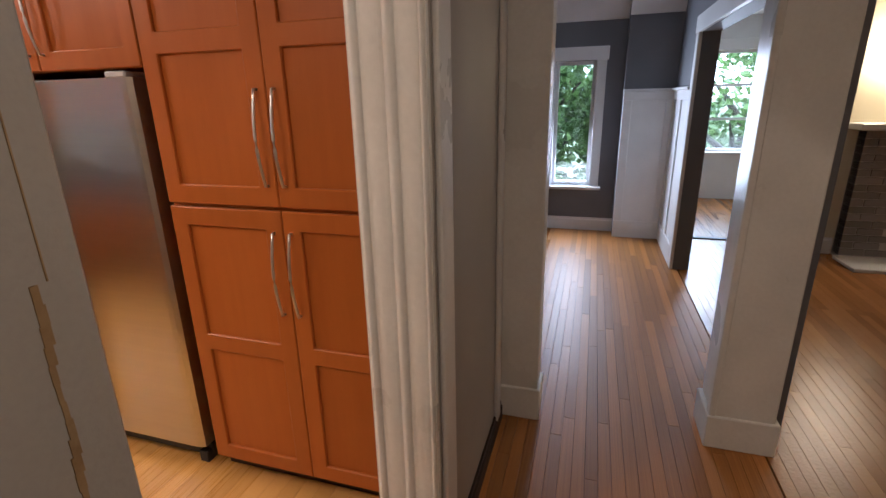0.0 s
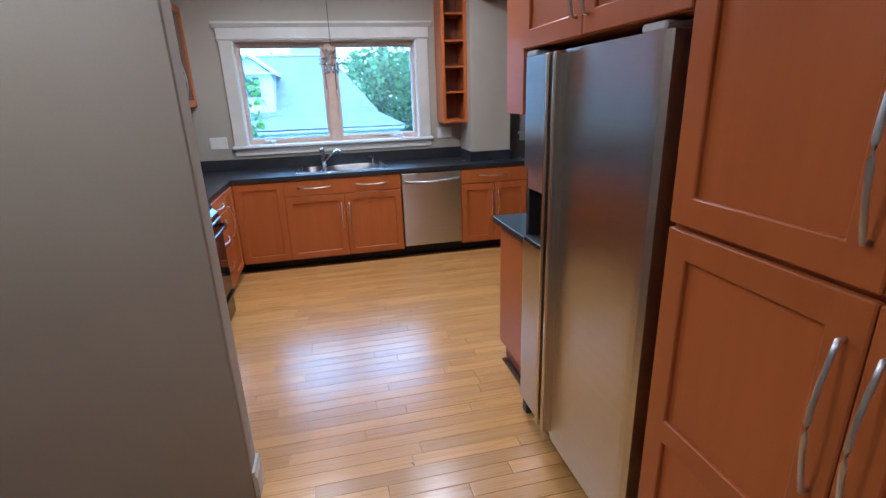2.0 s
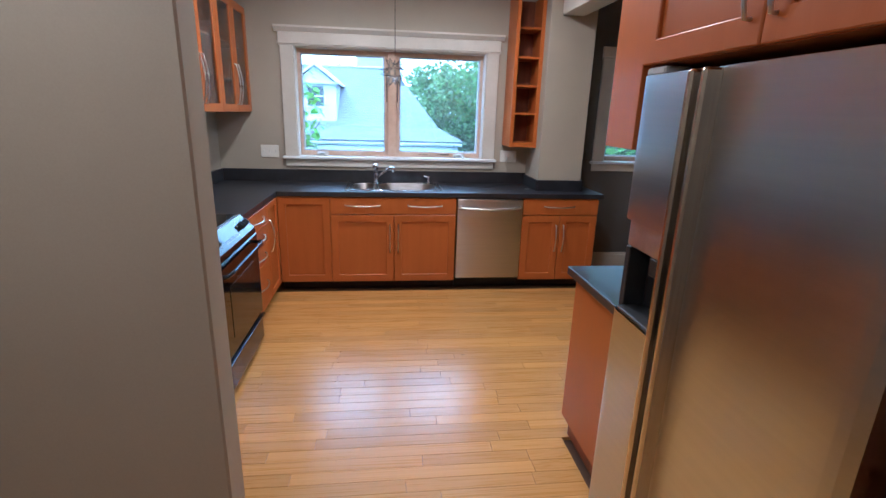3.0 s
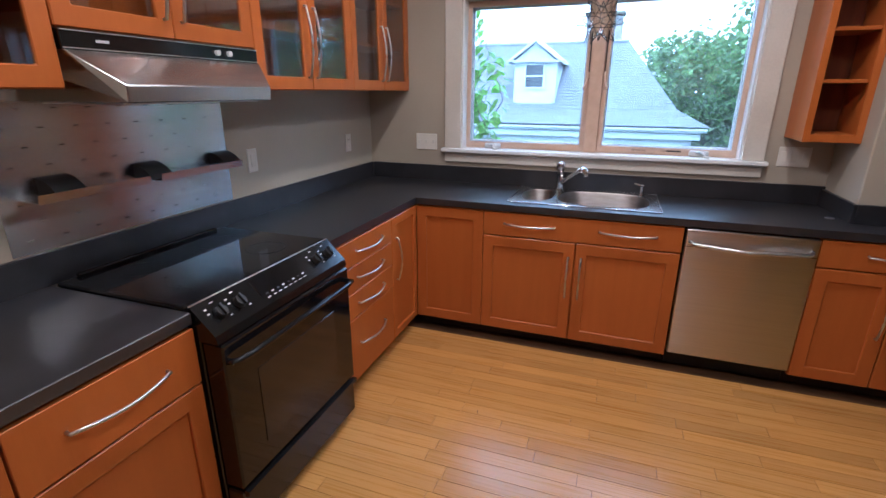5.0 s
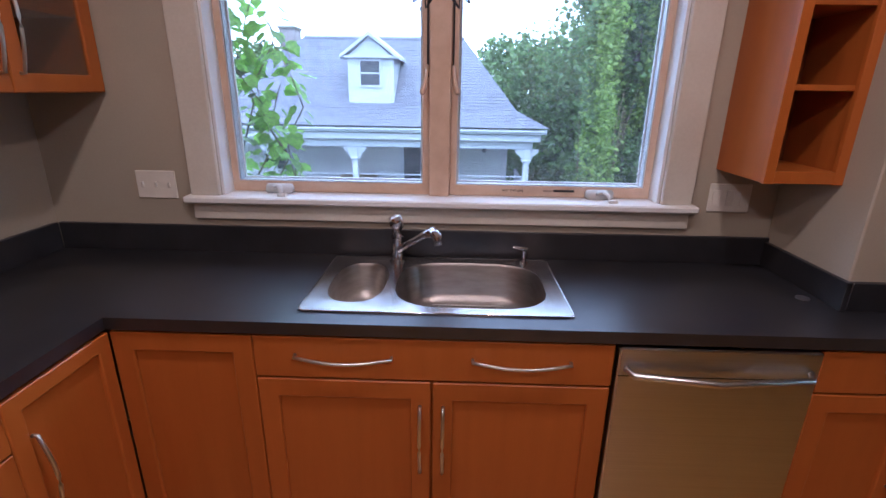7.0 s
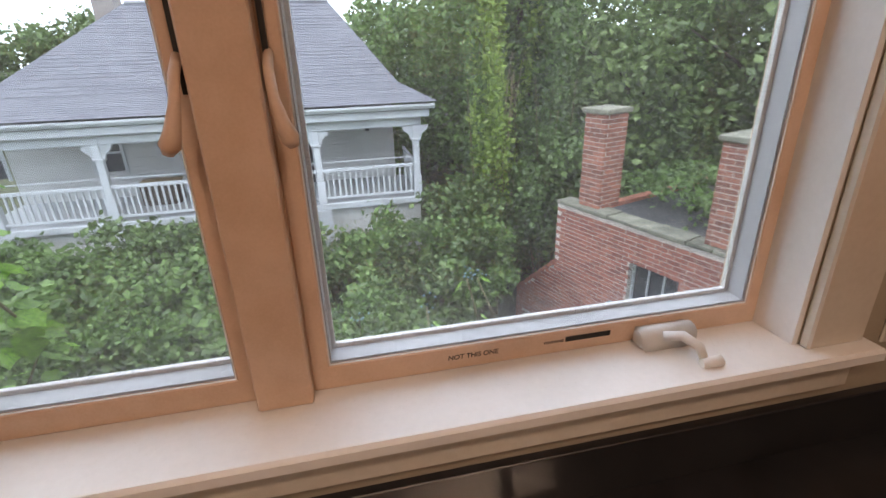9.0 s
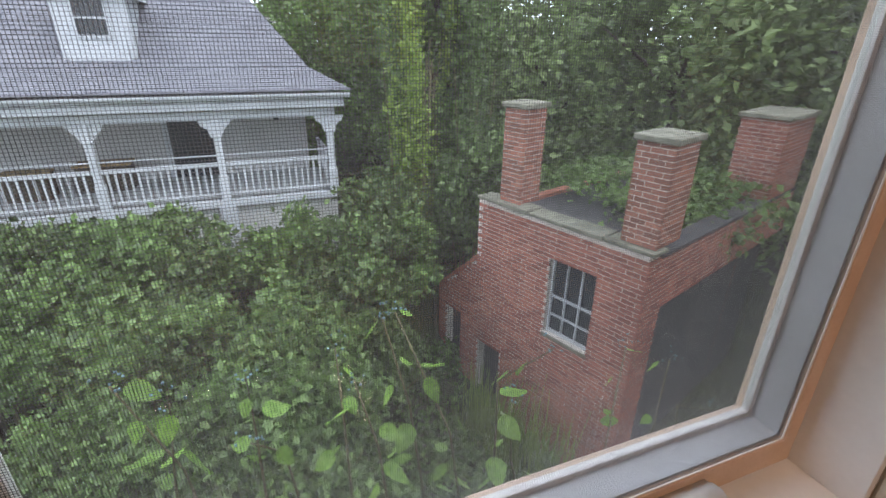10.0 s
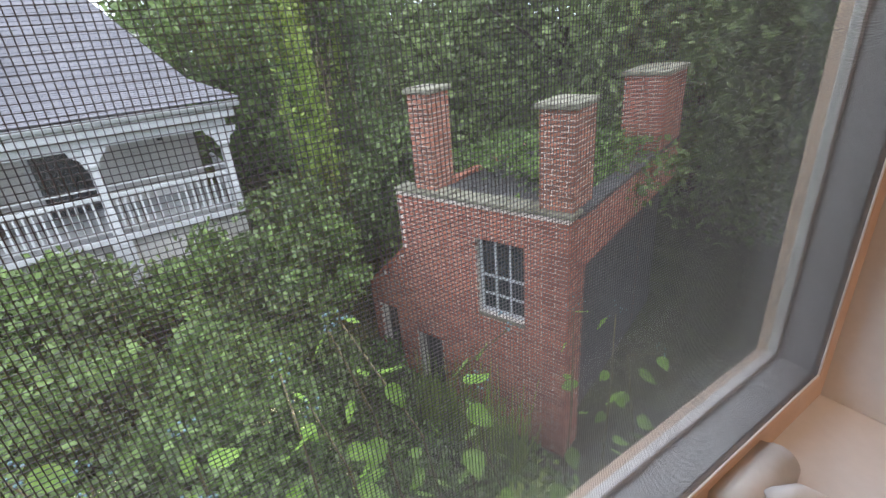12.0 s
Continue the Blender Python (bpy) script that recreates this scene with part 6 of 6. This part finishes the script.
shrub("ivy_thicket", (-15.1, 5.3, -4.6), p, 0.15, LEAF, "dark ivy thicket over the outbuilding's end", 5)
p = blob_points((-13.0, 8.6, -1.2), 1.6, 5000, (1.6, 1.2, 0.35))
shrub("ivy_thicket", (-13.0, 8.6, -4.6), p, 0.15, LEAF_MID, "green ivy spreading behind the outbuilding's roof", 4)
for x, y, z, r in ((-14.2, 3.2, -2.4, 0.95), (-13.4, 2.9, -4.4, 0.7), (-15.9, 4.3, -2.4, 0.9), (-13.9, 2.3, -3.0, 0.9), (-15.4, 3.4, -1.9, 0.9)):
    p = blob_points((x, y, z), r, 3600, (1.0, 1.0, 0.95), 0.7)
    shrub("ivy_thicket", (x, y, z - 1.6), p, 0.15, LEAF_MID if r > 0.92 else LEAF, "green ivy mound beside the brick outbuilding", 4, 0.8)
# thicket of the yard: a sloping sheet of shrubs
for k in range(34):
    x = -9.2 - 5.8 * RNG.uniform()
    y = RNG.uniform(-7.5, 1.4)
    t = (-x - 9.2) / 5.8
    z = -4.6 + 2.5 * t + RNG.uniform(-0.25, 0.25)
    p = blob_points((x, y, z), 1.0, 3800, (1.15, 1.15, 0.75), 0.6)
    shrub("shrub", (x, y, z - 1.6), p, (0.10, 0.15, 0.18)[k % 3], (LEAF_MID, LEAF, LEAF_MID)[k % 3], "leafy green shrub of the overgrown yard", 4, 1.0)
for x, y, z, r in ((-11.0, 1.15, -3.6, 0.95), (-12.2, 1.35, -3.2, 1.0), (-10.2, 0.9, -3.9, 0.85), (-12.8, 0.7, -2.7, 1.0), (-11.4, 0.4, -3.3, 1.0), (-10.0, 2.0, -4.7, 0.6)):
    p = blob_points((x, y, z), r, 3800, (1.1, 1.1, 0.8), 0.6)
    shrub("shrub", (x, y, z - 1.6), p, 0.15, LEAF_MID, "leafy green shrub of the overgrown yard", 4, 0.8)
for k in range(11):
    y = -7.6 + 1.02 * k
    p = blob_points((-14.7 + 0.3 * math.sin(k * 2.0), y, -2.15 + 0.2 * math.sin(k * 1.3)), 0.85, 2600, (0.9, 1.1, 0.8))
    shrub("shrub", (-14.7, y, -3.4), p, 0.15, (LEAF_MID, LEAF, LEAF_MID)[k % 3], "leafy green shrub in front of the porch", 4, 0.9)
# low weeds near the house wall below the window
p = np.stack([RNG.uniform(-9.8, -7.0, 9000), RNG.uniform(-4, 5.0, 9000), GROUND + 0.2 + np.abs(RNG.normal(0, 0.5, 9000))], 1)
tagged(leaves_np("weeds", p, 0.16, LEAF_LIGHT), "low bright green weeds on the ground", "weeds", kind="stuff")


p = np.stack([RNG.uniform(-14.5, -9.4, 9000), RNG.uniform(1.2, 5.6, 9000), RNG.uniform(0, 1, 9000) ** 2 * 0.4], 1)
p[:, 2] += np.array([ground_z(x, y) for x, y, z in p])
tagged(leaves_np("weeds", p, 0.15, LEAF_MID), "low green weeds before the outbuilding", "weeds", kind="stuff")
grass = []
for k in range(260):
    gx, gy = RNG.uniform(-12.6, -10.4), 0
    gy = 5.3 + (gx + 10.27) * 0.33 + RNG.uniform(-0.5, 0.25)
    gz = ground_z(gx, gy) - 0.05
    hgt, lean = RNG.uniform(0.9, 2.0), RNG.normal(0, 0.22, 2)
    wd = 0.02
    grass.append([(gx - wd, gy, gz), (gx + wd, gy, gz), (gx + lean[0] + 0.006, gy + lean[1], gz + hgt), (gx + lean[0] - 0.006, gy + lean[1], gz + hgt)])
tagged(quads_np("tall_grass", grass, LEAF_LIGHT), "tall grass growing along the brick wall", "grass", kind="stuff")
# Strands alternate leaf tones to paint in bright-lit strands and dark hollows.
for k in range(9):
    a = k * 0.7
    x, y = -16.0 + 0.7 * math.sin(a * 2.2), 3.9 + 0.28 * k
    n = 1000
    z = RNG.uniform(-3.0, 4.5, n)
    p = np.stack([x + 0.10 * np.sin(z * 1.3 + k) + RNG.normal(0, 0.10, n), y + 0.12 * np.cos(z * 1.1 + k) + RNG.normal(0, 0.10, n), z], 1)
    shrub("climbing_vine", (x, y, -3.9), p, 0.14, (LEAF_MID, LEAF_LIGHT, LEAF)[k % 3], "hanging strand of green vine, toned as a lit or dark strand", 2, 0.3)


def leaf_mesh(name, material, lobes):
    """A broad pointed leaf of unit length with a folded blade, along +x."""
    me = bpy.data.meshes.new(name)
    half = [(0.0, 0.0), (0.06, 0.22 if lobes else 0.18), (0.22, 0.40 if lobes else 0.31), (0.42, 0.34), (0.58, 0.42 if lobes else 0.28), (0.78, 0.18), (1.0, 0.0)]
    v = [(x, 0, -0.06 * math.sin(x * 3)) for x, y in half] + [(x, y, 0.12 * y - 0.10 * x * x) for x, y in half] + [(x, -y, 0.12 * y - 0.10 * x * x) for x, y in half]
    n = len(half)
    f = []
    for k in range(n - 1):
        f += [(k, k + 1, n + k + 1, n + k), (k + 1, k, 2 * n + k, 2 * n + k + 1)]
    me.from_pydata(v, [], f)
    me.validate()
    me.materials.append(material)
    for q in me.polygons:
        q.use_smooth = True
    return me


LEAF_NEAR = mat("window_vine_leaf", (0.13, 0.30, 0.03), (0.32, 0.55, 0.11), 0.42, scale=5, fine=40, bump=0.2, vary=0.35)
t = LEAF_NEAR.node_tree
mx, tr, hs = t.nodes.new("ShaderNodeMixShader"), t.nodes.new("ShaderNodeBsdfTranslucent"), t.nodes["Hue/Saturation/Value"]
mx.inputs[0].default_value = 0.5
t.links.new(hs.outputs[0], tr.inputs[0])
t.links.new(t.nodes["Principled BSDF"].outputs[0], mx.inputs[1])
t.links.new(tr.outputs[0], mx.inputs[2])
t.links.new(mx.outputs[0], t.nodes["Material Output"].inputs[0])
BIG = leaf_mesh("leaf", LEAF_NEAR, False)
LOBED = leaf_mesh("leaf", LEAF_NEAR, True)


def vine(name, strands, spacing, size, label, mesh, berries=0, root=True):
    """Stems along the given lines with single leaves on short stalks."""
    w = thing(name, pose(*strands[0][0]), label, "vine")
    o = Vector(strands[0][0])
    rng = random.Random(int(abs(o.x * 70 + o.y * 13)))
    for pts in strands:
        pts = [Vector(p) - o for p in pts]
        if root:
            part("root_stem", tube(bmesh.new(), [Vector((pts[0].x, pts[0].y, GROUND - 0.4 - o.z)), pts[0].lerp(Vector((pts[0].x + 0.1, pts[0].y, GROUND - o.z)), 0.5), pts[0]], [0.012, 0.009, 0.006], 6), STEM, w)
        part("stem", tube(bmesh.new(), pts, [0.006 * (1 - 0.6 * k / len(pts)) for k in range(len(pts))], 6), STEM, w)
        for a, b in zip(pts, pts[1:]):
            n = max(1, int((b - a).length / spacing))
            for k in range(n):
                q = a.lerp(b, (k + rng.random()) / n)
                l = new("leaf", mesh)
                l.parent = w
                s = size * rng.uniform(0.5, 1.25)
                az = rng.uniform(0, 360)
                off = Vector((math.cos(radians(az)), math.sin(radians(az)), 0)) * rng.uniform(0.01, 0.06)
                l.matrix_basis = Matrix.Translation(q + off) @ pose(0, 0, 0, rng.uniform(-40, 40), rng.uniform(5, 60), az) @ Matrix.Diagonal((s, s, s, 1))
        for k in range(berries):
            q = pts[-1] + Vector((rng.uniform(-0.05, 0.05), rng.uniform(-0.05, 0.05), rng.uniform(-0.01, 0.06)))
            bm = bmesh.new()
            bmesh.ops.create_icosphere(bm, subdivisions=1, radius=0.006, matrix=Matrix.Translation(q))
            part("berry", bm, BERRY, w)
    return w


rng = random.Random(12)
strands = []
for k in range(7):
    y = -0.62 + 0.07 * k
    strands.append([(-6.62 + 0.05 * rng.uniform(-1, 1), y + 0.08 * math.sin(j * 1.9 + k), 0.75 + 0.28 * j * (1 - 0.06 * k)) for j in range(7)])
vine("window_vine", strands, 0.03, 0.095, "bright green vine climbing beside the window", LOBED)
strands = []
for k in range(13):
    y = 0.45 + 0.16 * k if k < 9 else 2.0 + 0.32 * (k - 9)
    z = 0.26 if k < 9 else -0.3 + 0.05 * k % 0.2
    lean = rng.uniform(-0.3, 0.3)
    strands.append([(-7.0, y, z - 0.6), (-7.05 + rng.uniform(-0.15, 0.1), y + lean * 0.4, z - 0.1 + rng.uniform(0, 0.15)), (-7.1 + rng.uniform(-0.3, 0.2), y + lean, z + 0.08 + rng.uniform(0.0, 0.36))])
vine("sill_plant", strands, 0.12, 0.125, "broad-leaved vine with blue berries below the window", BIG, 7)
strands = []
for k in range(10):
    y = 2.75 + 0.11 * k
    strands.append([(-6.28 + 0.05 * rng.uniform(-1, 1), y + 0.12 * math.sin(j * 1.7 + k), 0.7 + 0.28 * j) for j in range(6)])
vine("nook_vine", strands, 0.05, 0.11, "dense green vine outside the nook window", LOBED)
tree("tree", (-1.2, 11.5, -5.5), 7, [((-1.2, 11.5, 1.0), 2.2, 0.6), ((0.6, 11.8, 2.2), 1.9, 0.4)], 2.0, 9000, 0.2, LEAF_MID, "leafy tree outside the dining room window")
tree("tree", (3.2, 13.0, -5.5), 7, [((3.2, 13.0, 1.2), 2.4, 1.0)], 2.0, 6000, 0.2, LEAF_MID, "leafy tree outside the far room window")
# far ridge of trees and houses
for k in range(12):
    y = -34 + 6.5 * k
    p = blob_points((-75, y, 2.6 + 1.2 * math.sin(k * 2.1)), 5.0, 2200, (0.8, 1.1, 0.75))
    shrub("far_trees", (-75, y, -2.5), p, 0.7, LEAF, "distant green wooded ridge beyond the roofs", 2, 2.0)
for y, h in ((-13, 5.2), (3.5, 6.0), (-22, 4.4)):
    b = thing("far_building", pose(-72, y, -2.0), "distant pale apartment block", "building")
    part("wall", boxed((-3, -2, 0), (0, 2, h)), SIDING, b)
    part("roof", boxed((-3.2, -2.2, h), (0.2, 2.2, h + 0.3)), TAR_AND_SHADE, b)
    for r in range(3):
        for q in range(4):
            part("window", boxed((0.0, -1.7 + q * 0.9, h - 1.2 - r * 1.3), (0.03, -1.2 + q * 0.9, h - 0.5 - r * 1.3)), DARK_PANE, b)

# ---- floor boards ----
plank_me = bpy.data.meshes.new("plank")
bb = boxed((-0.5, -0.5, -1.0), (0.5, 0.5, 0.0))
bmesh.ops.bevel(bb, geom=[e for e in bb.edges if all(v.co.z > -0.1 for v in e.verts)], offset=0.012, segments=1, affect="EDGES")
bb.to_mesh(plank_me)
bb.free()
plank_oak = plank_me.copy()
plank_me.materials.append(MAPLE)
plank_oak.materials.append(OAK)
kitchen_floor = thing("floor_kitchen", pose(0, 0, 0), "honey-coloured maple strip floor with a satin finish", "floor", kind="structure")
hall_floor = thing("floor_hall", pose(0, 0, 0), "reddish varnished oak strip floor", "floor", kind="structure")


def boards(parent, me, x0, x1, y0, y1, width, mean, seed, single=True, material=None):
    """Strips along y; single: an object each, else joined."""
    rng = random.Random(seed)
    x = x0
    lo, hi = [], []
    while x < x1 - 0.01:
        y = y0
        first = rng.uniform(0.2, mean)
        while y < y1 - 0.01:
            e = min(y + (first if y == y0 else rng.uniform(0.6, 1.5) * mean), y1)
            if y1 - e < 0.15:
                e = y1
            if single:
                o = new("plank", me)
                o.parent = parent
                o.location = (x + width / 2, (y + e) / 2, rng.uniform(-0.0006, 0.0))
                o.scale = (width - 0.0018, e - y - 0.0018, 0.019)
            else:
                lo.append((x, y, -0.019))
                hi.append((x + width - 0.0015, e - 0.0015, rng.uniform(-0.0006, 0)))
            y = e
        x += width
    if lo:
        tagged(boxes_np("planks", lo, hi, material, parent), kind="stuff")


boards(kitchen_floor, plank_me, -5.14, -3.012, -0.42, 4.17, 0.076, 0.75, 1)
boards(kitchen_floor, plank_me, -3.012, -1.35, -0.42, 1.48, 0.076, 0.75, 11)
boards(kitchen_floor, plank_me, -5.824, -5.14, 2.56, 4.17, 0.076, 0.8, 2, False, island_maple := island_mat("maple_boards_joined", (0.42, 0.215, 0.05), (0.58, 0.31, 0.085), 0.3))
boards(kitchen_floor, plank_me, -3.012, -2.5, 2.13, 4.17, 0.076, 0.8, 4, False, island_maple)
boards(kitchen_floor, plank_me, -1.344, -0.45, -0.98, 1.48, 0.0745, 0.8, 5, False, island_maple)
boards(kitchen_floor, plank_me, -2.25, -1.35, -0.98, -0.42, 0.075, 0.8, 6, False, island_maple)
boards(kitchen_floor, plank_me, -2.53, -1.53, 1.48, 2.1, 0.075, 0.8, 8, False, island_maple)
boards(hall_floor, plank_oak, -0.45, 0.87, -1.2, 6.15, 0.057, 1.3, 7)
island_oak = island_mat("oak_boards_joined", (0.20, 0.075, 0.016), (0.38, 0.165, 0.042), 0.26)
boards(hall_floor, plank_oak, 0.87, 4.3, -1.2, 8.6, 0.057, 1.4, 9, False, island_oak)
boards(hall_floor, plank_oak, -2.4, -0.45, 2.24, 6.15, 0.057, 1.4, 10, False, island_oak)
chips = random.Random(5)
for x, y, a in ((-2.27, 0.79, 35), (-3.9, 1.1, 70), (-4.4, 0.3, 10)):
    c = thing("splinter", pose(x, y, 0.0005, 0, 0, a), "small dark splinter lying on the floor", "debris")
    part("chip", boxed((-0.012, -0.0015, 0), (0.012, 0.0015, 0.002), 0.0005), TOE, c)
